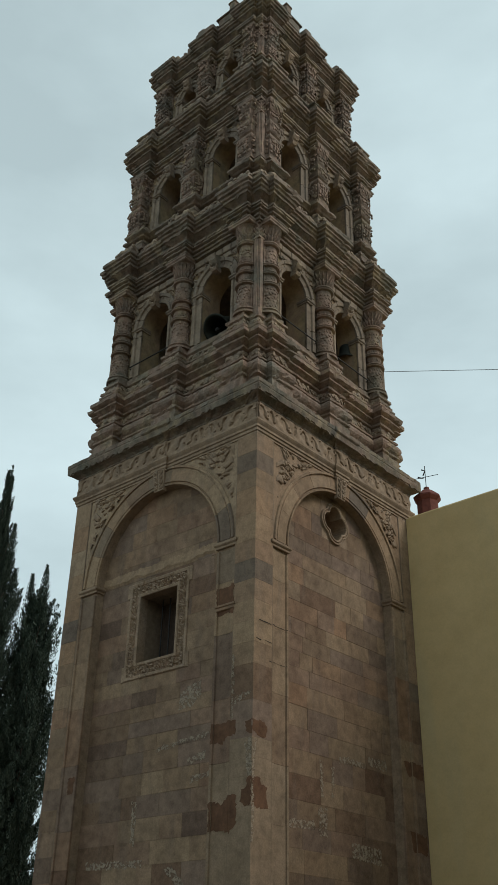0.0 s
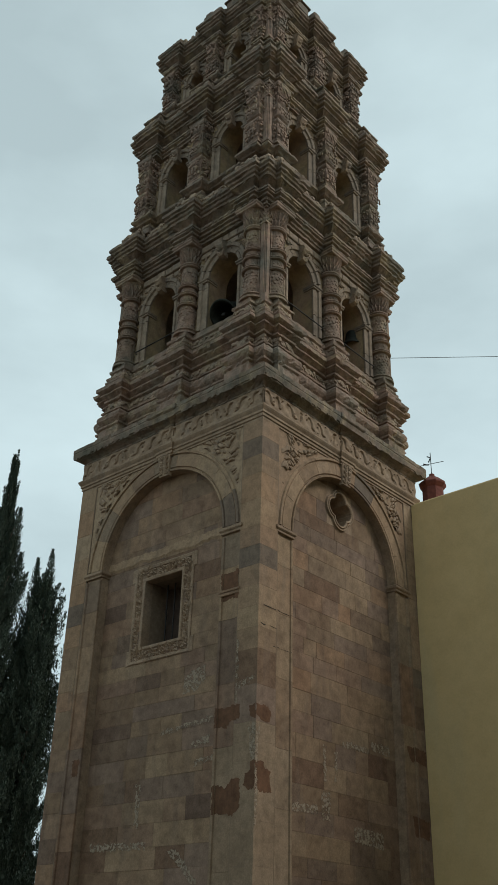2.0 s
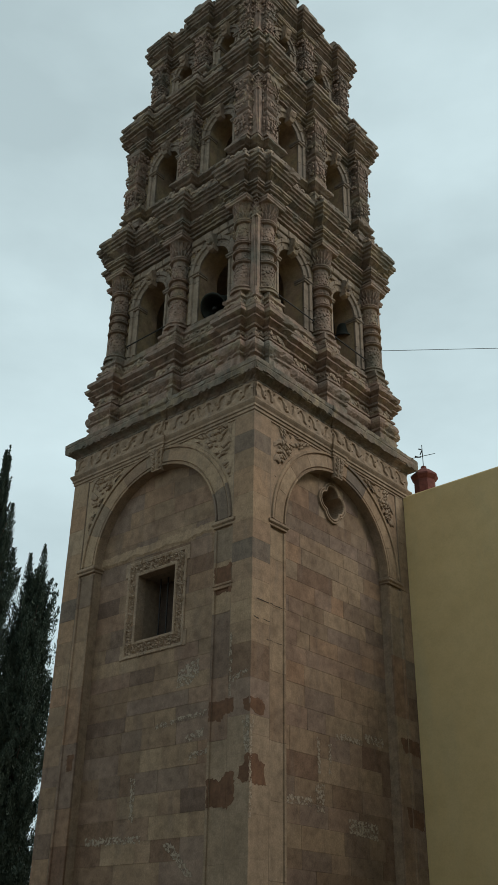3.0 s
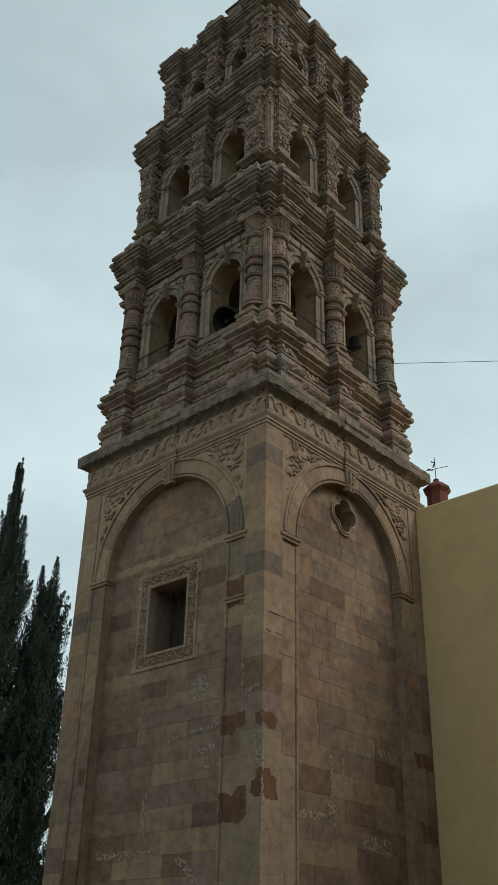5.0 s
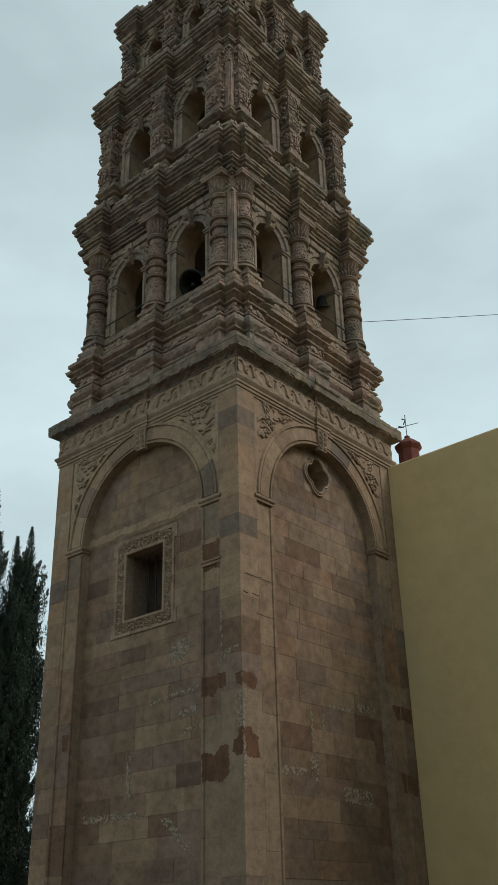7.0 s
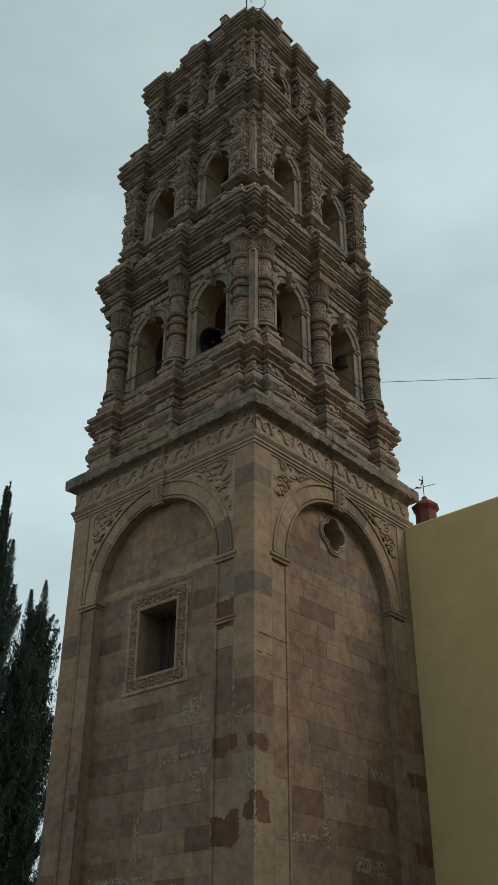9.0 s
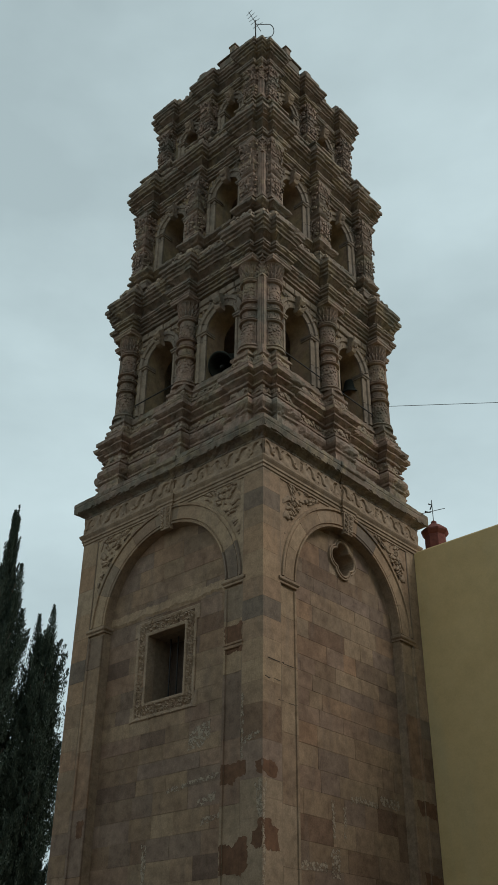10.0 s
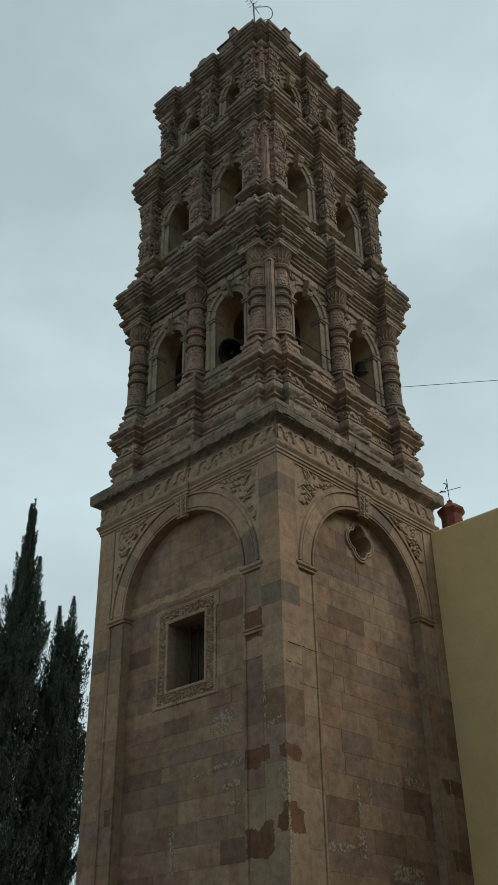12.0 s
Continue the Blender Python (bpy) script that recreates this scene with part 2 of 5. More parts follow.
# ---------------------------------------------------------------- mesh tools
class Shape:
    """Verts and faces gathered in order; face-local points are (along, out, up)."""

    def __init__(self):
        self.v, self.f = [], []

    def add(self, verts, faces):
        o = len(self.v)
        self.v.extend(verts)
        self.f.extend([tuple(i + o for i in f) for f in faces])

    def box(self, a, b, ch=0.0):
        (x0, y0, z0), (x1, y1, z1) = a, b
        self.add([(x0, y0, z0), (x1, y0, z0), (x1, y1, z0), (x0, y1, z0), (x0, y0, z1), (x1, y0, z1), (x1, y1, z1), (x0, y1, z1)],
                 [(3, 2, 1, 0), (4, 5, 6, 7), (0, 1, 5, 4), (1, 2, 6, 5), (2, 3, 7, 6), (3, 0, 4, 7)])

    def block(self, u0, u1, n0, n1, z0, z1, c=0.012):
        """A dressed stone with chamfered front edges, its face at n1."""
        self.add([(u0, n0, z0), (u1, n0, z0), (u1, n0, z1), (u0, n0, z1), (u0, n1 - c, z0), (u1, n1 - c, z0), (u1, n1 - c, z1), (u0, n1 - c, z1),
                  (u0 + c, n1, z0 + c), (u1 - c, n1, z0 + c), (u1 - c, n1, z1 - c), (u0 + c, n1, z1 - c)],
                 [(8, 9, 10, 11), (4, 5, 9, 8), (5, 6, 10, 9), (6, 7, 11, 10), (7, 4, 8, 11), (0, 1, 5, 4), (1, 2, 6, 5), (2, 3, 7, 6), (3, 0, 4, 7)])

    def lathe(self, cx, cy, prof, seg=20, turn=0.0, cap=True):
        vs, fs = [], []
        for r, z in prof:
            for k in range(seg):
                a = turn + 2 * math.pi * k / seg
                vs.append((cx + r * math.cos(a), cy + r * math.sin(a), z))
        for i in range(len(prof) - 1):
            for k in range(seg):
                j = (k + 1) % seg
                fs.append((i * seg + k, i * seg + j, (i + 1) * seg + j, (i + 1) * seg + k))
        if cap:
            fs.append(tuple(reversed(range(seg))))
            fs.append(tuple(range((len(prof) - 1) * seg, len(prof) * seg)))
        self.add(vs, fs)

    def tube(self, pts, rad, seg=6, taper=1.0):
        pts = [Vector(p) for p in pts]
        vs, fs = [], []
        for i, p in enumerate(pts):
            d = (pts[min(i + 1, len(pts) - 1)] - pts[max(i - 1, 0)]).normalized()
            side = d.cross(Vector((0.13, 0.31, 0.94))).normalized()
            up = side.cross(d)
            r = rad * (1 + (taper - 1) * i / max(1, len(pts) - 1))
            for k in range(seg):
                a = 2 * math.pi * k / seg
                vs.append(tuple(p + side * (r * math.cos(a)) + up * (r * math.sin(a))))
        for i in range(len(pts) - 1):
            for k in range(seg):
                j = (k + 1) % seg
                fs.append((i * seg + k, i * seg + j, (i + 1) * seg + j, (i + 1) * seg + k))
        fs.append(tuple(reversed(range(seg))))
        fs.append(tuple(range((len(pts) - 1) * seg, len(pts) * seg)))
        self.add(vs, fs)

    def leaf(self, u, n, z, ang, size, wide=0.45, high=0.3):
        """A carved leaf on a face: a ridged almond that curls out at its tip."""
        du, dz = math.cos(ang), math.sin(ang)
        w, h = size * wide, size * high
        pt = lambda a, b, c: (u + a * du - b * dz, n + c, z + a * dz + b * du)
        self.add([pt(0, 0, 0), pt(size * 0.45, -w, 0), pt(size, 0, h * 0.9), pt(size * 0.45, w, 0), pt(size * 0.5, 0, h), pt(size * 0.9, 0, -0.02)],
                 [(0, 1, 4), (1, 2, 4), (2, 3, 4), (3, 0, 4), (1, 5, 2), (2, 5, 3)])

    def sprig(self, p, t, o, size, ang=0.0, wide=0.45, high=0.35):
        """A carved leaf on any surface: p its root, t along the surface, o out of it; it points up, turned by ang."""
        c, s_ = math.cos(ang), math.sin(ang)
        w, h = size * wide, size * high
        pt = lambda a, b, n: (p[0] + t[0] * (b * c + a * s_) + o[0] * n, p[1] + t[1] * (b * c + a * s_) + o[1] * n, p[2] + a * c - b * s_)
        self.add([pt(0, -w * 0.4, -0.01), pt(0, w * 0.4, -0.01), pt(size * 0.5, -w, 0), pt(size * 0.5, w, 0), pt(size, 0, h), pt(size * 0.5, 0, h * 0.9), pt(size * 0.75, 0, -0.02)],
                 [(0, 1, 5), (1, 3, 5), (3, 4, 5), (4, 2, 5), (2, 0, 5), (2, 4, 6), (4, 3, 6)])

    def knob(self, p, t, o, wide, tall, high, ang=0.0):
        """A rounded carved lobe on any surface: p its middle, t along the surface, o out of it."""
        c, s_ = math.cos(ang), math.sin(ang)
        vs = []
        for k, h in ((1.0, -0.02), (0.78, high * 0.7)):
            for i in range(7):
                q = 2 * math.pi * i / 7
                a, b = wide * k * math.cos(q), tall * k * math.sin(q)
                a, b = a * c - b * s_, a * s_ + b * c
                vs.append((p[0] + t[0] * a + o[0] * h, p[1] + t[1] * a + o[1] * h, p[2] + b))
        vs.append((p[0] + o[0] * high, p[1] + o[1] * high, p[2]))
        self.add(vs, [(i, (i + 1) % 7, 7 + (i + 1) % 7, 7 + i) for i in range(7)] + [(7 + i, 7 + (i + 1) % 7, 14) for i in range(7)])

    def scroll(self, u, n, z, r, start, sign, turns=1.2, rad=0.03):
        pts = []
        for i in range(13):
            q = i / 12
            a = start + sign * q * turns * 2 * math.pi
            rr = r * (1 - 0.72 * q)
            pts.append((u + rr * math.cos(a), n, z + rr * math.sin(a)))
        self.tube(pts, rad, 5, 0.8)

    def ring(self, plan, prof, cap_top=False, cap_low=False):
        """Sweeps a moulding (offset, height) round a plan of (x, y, outward x, outward y)."""
        k = len(plan)
        vs, fs = [], []
        for o, z in prof:
            vs.extend([(x + o * mx, y + o * my, z) for x, y, mx, my in plan])
        for i in range(len(prof) - 1):
            for a in range(k):
                b = (a + 1) % k
                fs.append((i * k + a, i * k + b, (i + 1) * k + b, (i + 1) * k + a))
        if cap_low:
            fs.append(tuple(reversed(range(k))))
        if cap_top:
            fs.append(tuple(range((len(prof) - 1) * k, len(prof) * k)))
        self.add(vs, fs)

    def turned(self, k):
        """Face-local points set on face k: 0 looks to -y, 1 to +x, 2 to +y, 3 to -x."""
        c, s = ((1, 0), (0, 1), (-1, 0), (0, -1))[k]
        self.v = [(u * c + n * s, u * s - n * c, z) for u, n, z in self.v]
        return self

    def mesh(self, name, material, smooth=False, weld=False):
        me = bpy.data.meshes.new(name)
        me.from_pydata(self.v, [], self.f)
        me.materials.append(material)
        if weld:
            bm = bmesh.new()
            bm.from_mesh(me)
            bmesh.ops.remove_doubles(bm, verts=bm.verts, dist=0.0005)
            bm.to_mesh(me)
            bm.free()
        if smooth:
            me.polygons.foreach_set("use_smooth", [True] * len(me.polygons))
        me.update()
        return me


def outline(pts):
    """Adds the outward mitre to each corner of a square-cornered outline (counter-clockwise)."""
    out = []
    for i, (x, y) in enumerate(pts):
        px, py = pts[i - 1]
        qx, qy = pts[(i + 1) % len(pts)]
        a, b = Vector((x - px, y - py)).normalized(), Vector((qx - x, qy - y)).normalized()
        out.append((x, y, a.y + b.y, -a.x - b.x))
    return out


def broken_plan(H, h, g, c, q, mw):
    """A square with its edge broken forward at the corners, under each column and in the middle."""
    side = [(-H, H), (-H + g, H), (-H + g, H + q), (-H + g + c, H + q), (-H + g + c, h), (-mw, h), (-mw, H + q), (mw, H + q), (mw, h),
            (H - g - c, h), (H - g - c, H + q), (H - g, H + q), (H - g, H)]
    pts = []
    for k in range(4):
        cs, sn = ((1, 0), (0, 1), (-1, 0), (0, -1))[k]
        pts += [(u * cs + n * sn, u * sn - n * cs) for u, n in side]
    return outline(pts)


def square_plan(H, mw=0.0, p=0.0):
    side = [(-H, H)] + ([(-mw, H), (-mw, H + p), (mw, H + p), (mw, H)] if mw else [])
    pts = []
    for k in range(4):
        cs, sn = ((1, 0), (0, 1), (-1, 0), (0, -1))[k]
        pts += [(u * cs + n * sn, u * sn - n * cs) for u, n in side]
    return outline(pts)


def worn_plan(plan, step=0.085):
    """The same outline with points along its edges, so that wear can break them."""
    out = []
    for i, a in enumerate(plan):
        b = plan[(i + 1) % len(plan)]
        m = max(1, int(math.hypot(b[0] - a[0], b[1] - a[1]) / step))
        out += [tuple(p + (q - p) * j / m for p, q in zip(a, b)) for j in range(m)]
    return out


def wear(shape, amount, seed):
    """Uneven settling and chipped edges: a slow noise and a small random knock."""
    r = random.Random(seed)
    new_v = []
    for x, y, z in shape.v:
        p = Vector((x, y, z))
        d = noise.noise_vector(p * 2.3) * amount + noise.noise_vector(p * 9.0) * amount * 0.8 + noise.noise_vector(p * 21.0) * amount * 0.55
        k = 1 - (0.012 * r.random() if r.random() < 0.15 else 0.0)
        new_v.append((x * k + d.x, y * k + d.y, z + d.z))
    shape.v = new_v
    return shape


def relief_grid(us, zs, base, height, inside):
    """A carved panel on a face: a fine grid raised by height, where inside holds."""
    s = Shape()
    nu, nz = len(us), len(zs)
    s.v = [(float(us[i]), base + float(height[j, i]), float(zs[j])) for j in range(nz) for i in range(nu)]
    s.f = [(j * nu + i, j * nu + i + 1, (j + 1) * nu + i + 1, (j + 1) * nu + i) for j in range(nz - 1) for i in range(nu - 1) if inside[j, i] and inside[j + 1, i + 1] and inside[j, i + 1] and inside[j + 1, i]]
    return s


def leaf_band(plan, off, z, step, size, seed, ang=0.5, high=0.4):
    """Leaves set side by side round the two faces of a moulding."""
    s = Shape()
    r = random.Random(seed)
    k = len(plan)
    for i in range(k // 2):
        x0, y0, ax, ay = plan[i]
        x1, y1, bx, by = plan[(i + 1) % k]
        a = Vector((x0 + off * ax, y0 + off * ay))
        b = Vector((x1 + off * bx, y1 + off * by))
        d = b - a
        m = int(d.length / step * 2.2)
        if m < 1:
            continue
        t = d.normalized()
        for j in range(m):
            q = a + d * min(0.98, max(0.02, (j + 0.5 + r.uniform(-0.35, 0.35)) / m))
            w = size * r.uniform(0.2, 0.42)
            s.knob((q.x, q.y, z + size * r.uniform(0.2, 0.75)), t, (t.y, -t.x), w, w * r.uniform(0.5, 1.1), size * high * r.uniform(0.1, 0.32), r.uniform(-1.3, 1.3) * ang * 1.6)
    return s


def part(name, shape, material, parent, label="", smooth=False):
    ob = new(name, shape.mesh(name, material, smooth) if isinstance(shape, Shape) else shape)
    ob.parent = parent
    return tagged(ob, label) if label else ob


def thing(name, label, category, at=(0, 0, 0), group="", kind=""):
    ob = new(name)
    ob.location = at
    return tagged(ob, label, category, group, kind)


FACE = [Matrix.Rotation(radians(90 * k), 4, "Z") for k in range(4)]


# ---------------------------------------------------------------- ground
g = Shape()
N = 24
for i in range(N + 1):
    for j in range(N + 1):
        x, y = (i / N - 0.5) * 2, (j / N - 0.5) * 2
        g.v.append((1800 * x * abs(x), 1800 * y * abs(y), 0.0))
g.f = [(i * (N + 1) + j, (i + 1) * (N + 1) + j, (i + 1) * (N + 1) + j + 1, i * (N + 1) + j + 1) for i in range(N) for j in range(N)]
tagged(new("ground", g.mesh("ground", M_EARTH)), "packed earth churchyard ground round the tower", "ground", kind="structure")

# ---------------------------------------------------------------- bell tower: shaft
tower = thing("bell_tower", "tall weathered baroque stone bell tower with carved belfries", "bell tower")
SH, REC = 3.5, 0.30            # half width of the shaft, depth of the arched panels
ARC, RING = 2.25, 0.56         # radius of the panel arch, width of its ring
SPRING = 11.15
rng = random.Random(4)


def arch_points(c, r, z, steps=28):
    return [(c - r * math.cos(math.pi * i / steps), z + r * math.sin(math.pi * i / steps)) for i in range(steps + 1)]


def arched_wall(shape, u0, u1, z0, z1, holes, n0, n1):
    """A wall from n0 (inside) to n1 (outside) with round-headed holes (centre, half width, sill, spring), sorted along u."""
    cuts = [u0]
    for c, r, sill, spring in holes:
        cuts += [c - r, c + r]
    cuts.append(u1)
    for n in (n0, n1):
        for i in range(0, len(cuts), 2):
            shape.add([(cuts[i], n, z0), (cuts[i + 1], n, z0), (cuts[i + 1], n, z1), (cuts[i], n, z1)], [(0, 1, 2, 3)])
        for c, r, sill, spring in holes:
            if sill > z0:
                shape.add([(c - r, n, z0), (c + r, n, z0), (c + r, n, sill), (c - r, n, sill)], [(0, 1, 2, 3)])
            ps = arch_points(c, r, spring)
            vs = [(u, n, z) for u, z in ps] + [(u, n, z1) for u, z in ps]
            k = len(ps)
            shape.add(vs, [(i, i + 1, k + i + 1, k + i) for i in range(k - 1)])
    for c, r, sill, spring in holes:
        loop = [(c - r, sill)] + arch_points(c, r, spring) + [(c + r, sill)]
        k = len(loop)
        vs = [(u, n0, z) for u, z in loop] + [(u, n1, z) for u, z in loop]
        fs = [(i, i + 1, k + i + 1, k + i) for i in range(k - 1)]
        if sill > z0:
            fs.append((k - 1, 0, k, 2 * k - 1))
        shape.add(vs, fs)
    shape.add([(u0, n0, z1), (u1, n0, z1), (u1, n1, z1), (u0, n1, z1), (u0, n0, z0), (u1, n0, z0), (u1, n1, z0), (u0, n1, z0)],
              [(0, 1, 2, 3), (4, 5, 6, 7), (0, 3, 7, 4), (1, 2, 6, 5)])


def arch_trim(shape, c, r, sill, spring, sect, pieces=0, steps=28):
    """A moulded band round an opening: sect is a list of (out from the edge, height of the face)."""
    legs = [sill + (spring - sill) * q / 5 for q in range(5)]
    path = [(c - r, z, -1.0, 0.0) for z in legs]
    path += [(c - r * math.cos(math.pi * i / steps), spring + r * math.sin(math.pi * i / steps), -math.cos(math.pi * i / steps), math.sin(math.pi * i / steps)) for i in range(steps + 1)]
    path += [(c + r, z, 1.0, 0.0) for z in reversed(legs)]
    if sill >= spring:
        path = path[5:-5]
    groups = [path] if not pieces else [path[i:i + pieces + 1] for i in range(0, len(path) - 1, pieces)]
    for gpath in groups:
        if pieces:      # open joints between the stones
            ends = []
            for a, b in ((gpath[0], gpath[1]), (gpath[-1], gpath[-2])):
                q = 0.009 / max(0.03, math.hypot(b[0] - a[0], b[1] - a[1]))
                ends.append(tuple(x + (y - x) * q for x, y in zip(a, b)))
            gpath = [ends[0]] + gpath[1:-1] + [ends[1]]
        k = len(sect)
        vs = [(u + d * a, n, z + d * b) for u, z, a, b in gpath for d, n in sect]
        fs = [(i * k + j, i * k + j + 1, (i + 1) * k + j + 1, (i + 1) * k + j) for i in range(len(gpath) - 1) for j in range(k - 1)]
        fs += [tuple(range(k)), tuple(range((len(gpath) - 1) * k, len(gpath) * k))]
        shape.add(vs, fs)


# core of the shaft, with the window and the quatrefoil let into it
WIN = (-0.03, 0.695, 8.82, 10.62)     # centre, half width, sill, head
QF = (0.06, 12.74)                    # centre of the quatrefoil
QR, QD, QS = 0.24, 0.24, 0.56       # its lobes' radius and distance, half the square stone round it
BACK = SH - REC - 0.006
core = Shape()
core.box((-BACK + 1.0, -BACK + 1.0, 0), (BACK - 1.0, BACK - 1.0, 14.9))
shaft = part("shaft", core, M_JOINT, tower, "plain pink and buff ashlar shaft")


def quatrefoil(r, d, steps=11):
    """Outline of four lobes of radius r, their centres d from the middle."""
    span = math.pi / 4 + math.asin(min(1.0, d / (1.41421 * r)))
    pts = []
    for k in range(4):
        for i in range(steps):
            a = k * math.pi / 2 - span + 2 * span * i / steps
            pts.append((d * math.cos(k * math.pi / 2) + r * math.cos(a), d * math.sin(k * math.pi / 2) + r * math.sin(a)))
    return pts


def solid(name, a, b, k, material, parent):
    s = Shape()
    s.box(a, b)
    return part(name, s.turned(k), material, parent)


HOLES = {0: (WIN[0], WIN[1], WIN[2], WIN[3]), 1: (QF[0], QS, QF[1] - QS, QF[1] + QS)}
for k in range(4):
    n0, n1, E_ = BACK - 1.0, BACK, 2.9
    if k in HOLES:
        c, hw, z0, z1 = HOLES[k]
        for a, b in (((-E_, n0, 0), (c - hw, n1, 14.2)), ((c + hw, n0, 0), (E_, n1, 14.2)), ((c - hw, n0, 0), (c + hw, n1, z0)), ((c - hw, n0, z1), (c + hw, n1, 14.2))):
            solid("wall_core", a, b, k, M_JOINT, shaft)
    else:
        solid("wall_core", (-E_, n0, 0), (E_, n1, 14.2), k, M_JOINT, shaft)
    fr = Shape()
    arched_wall(fr, -2.87, 2.87, 0.0, 14.0, [(0.0, ARC, 0.0, SPRING + 0.08)], BACK, SH - 0.06)
    part("arch_wall", fr.turned(k).mesh("arch_wall", M_PALE, False, True), M_PALE, shaft)
    fr = Shape()
    arched_wall(fr, -2.859, 2.859, SPRING + 0.08, 13.98, [(0.0, ARC + 0.3, SPRING + 0.08, SPRING + 0.08)], SH - 0.07, SH - 0.026)
    fr.f.pop(-3)          # open towards the panel
    part("spandrel_wall", fr.turned(k).mesh("spandrel_wall", M_FAIR, False, True), M_FAIR, shaft)
for sx, sy in ((-1, -1), (1, -1), (1, 1), (-1, 1)):
    c = Shape()
    a, b = 2.84, SH - 0.006
    c.box((min(sx * a, sx * b), min(sy * a, sy * b), 0), (max(sx * a, sx * b), max(sy * a, sy * b), 14.2))
    part("corner_pier", c, M_JOINT, shaft)


def sunk_stone(u0, u1, n0, n1, z0, z1, rim=0.09, deep=0.035):
    """A jamb stone with a raised rim down both edges and a sunk middle."""
    s = Shape()
    us = [u0, u0 + 0.012, u0 + rim - 0.015, u0 + rim, u1 - rim, u1 - rim + 0.015, u1 - 0.012, u1]
    ns = [n1 - 0.012, n1, n1, n1 - deep, n1 - deep, n1, n1, n1 - 0.012]
    pr = [(u0, n0)] + list(zip(us, ns)) + [(u1, n0)]
    m = len(pr)
    s.add([(u, n, z0) for u, n in pr] + [(u, n, z1) for u, n in pr], [(i, i + 1, m + i + 1, m + i) for i in range(m - 1)] + [tuple(range(m)), tuple(range(m, 2 * m))])
    return s


# arch rings, imposts, keystones, jamb stones and spandrel carving on the two open faces
SECT = [(0.0, SH - 0.075), (0.0, SH - 0.01), (0.05, SH + 0.0), (0.06, SH - 0.05), (0.085, SH - 0.05), (0.1, SH - 0.012), (RING - 0.14, SH - 0.012), (RING - 0.125, SH - 0.05), (RING - 0.1, SH - 0.05), (RING - 0.085, SH + 0.02), (RING - 0.02, SH + 0.02), (RING, SH - 0.03), (RING, SH - 0.075)]
for k in range(2):
    for i in range(9):
        s = Shape()
        a0, a1 = math.pi * i / 9 + 0.0015, math.pi * (i + 1) / 9 - 0.0015
        rows = [a0 + (a1 - a0) * q / 5 for q in range(6)]
        m = len(SECT)
        s.add([(-(ARC + d) * math.cos(a), n, SPRING + 0.08 + (ARC + d) * math.sin(a)) for a in rows for d, n in SECT],
              [(q * m + j, q * m + j + 1, (q + 1) * m + j + 1, (q + 1) * m + j) for q in range(5) for j in range(m - 1)] + [tuple(range(m)), tuple(range(5 * m, 6 * m))])
        part("voussoir", s.turned(k), M_FAIR, shaft)
    for sg in (-1, 1):
        z = 2.0
        while z < 10.9:
            z1 = min(z + rng.uniform(0.8, 1.6), 10.95)
            if z1 > 10.5:
                z1 = 10.95
            ua, ub = sorted((sg * (ARC + 0.003), sg * 2.855))
            part("jamb_stone", sunk_stone(ua, ub, SH - 0.08, SH - 0.004 + rng.uniform(-0.003, 0.003), z + 0.003, z1 - 0.003).turned(k), M_FAIR if z > 7.5 else (M_RENDER if z < 5.2 and sg == 1 - 2 * k else M_BLOCK), shaft)
            z = z1
        im = Shape()
        a, b = sorted((sg * (ARC + 0.01), sg * 2.84))
        pr = [(0.03, 11.02), (0.045, 11.03), (0.045, 11.08), (0.06, 11.09), (0.085, 11.12), (0.085, 11.18), (0.045, 11.2), (0.03, 11.22)]
        m = len(pr)
        im.add([(a - o, SH - 0.33, z) for o, z in pr] + [(a - o, SH - 0.04 + o, z) for o, z in pr] + [(b + o, SH - 0.04 + o, z) for o, z in pr] + [(b + o, SH - 0.33, z) for o, z in pr],
               [(q * m + i, (q + 1) * m + i, (q + 1) * m + i + 1, q * m + i + 1) for q in range(3) for i in range(m - 1)] + [(0, m, 2 * m, 3 * m), (m - 1, 2 * m - 1, 3 * m - 1, 4 * m - 1)])
        part("impost", im.turned(k), M_PALE, shaft)
    if k == 0:
        im = Shape()
        im.block(2.27, 2.9, SH - 0.06, SH + 0.03, 9.5, 9.56, 0.012)
        im.block(2.29, 2.88, SH - 0.06, SH + 0.012, 9.42, 9.5, 0.012)
        part("panel_foot", im.turned(k), M_FAIR, shaft, "small worn moulding under the sunk panel")
    ks = Shape()
    ks.add([(-0.18, SH - 0.1, 13.36), (0.18, SH - 0.1, 13.36), (0.25, SH - 0.1, 14.02), (-0.25, SH - 0.1, 14.02),
            (-0.17, SH + 0.02, 13.37), (0.17, SH + 0.02, 13.37), (0.24, SH + 0.07, 14.02), (-0.24, SH + 0.07, 14.02)],
           [(4, 5, 6, 7), (0, 1, 5, 4), (1, 2, 6, 5), (2, 3, 7, 6), (3, 0, 4, 7)])
    for zz in range(4):
        for sg in (-1, 1):
            ks.scroll(sg * 0.11, SH + 0.04 + zz * 0.012, 13.48 + 0.145 * zz, 0.075, math.pi / 2, sg, 1.3, 0.022)
            ks.leaf(sg * 0.03, SH + 0.025 + zz * 0.012, 13.41 + 0.145 * zz, math.pi / 2 - sg * 0.7, 0.16, 0.4, 0.35)
    part("keystone", ks.turned(k), M_PALE, shaft, "carved scroll keystone")
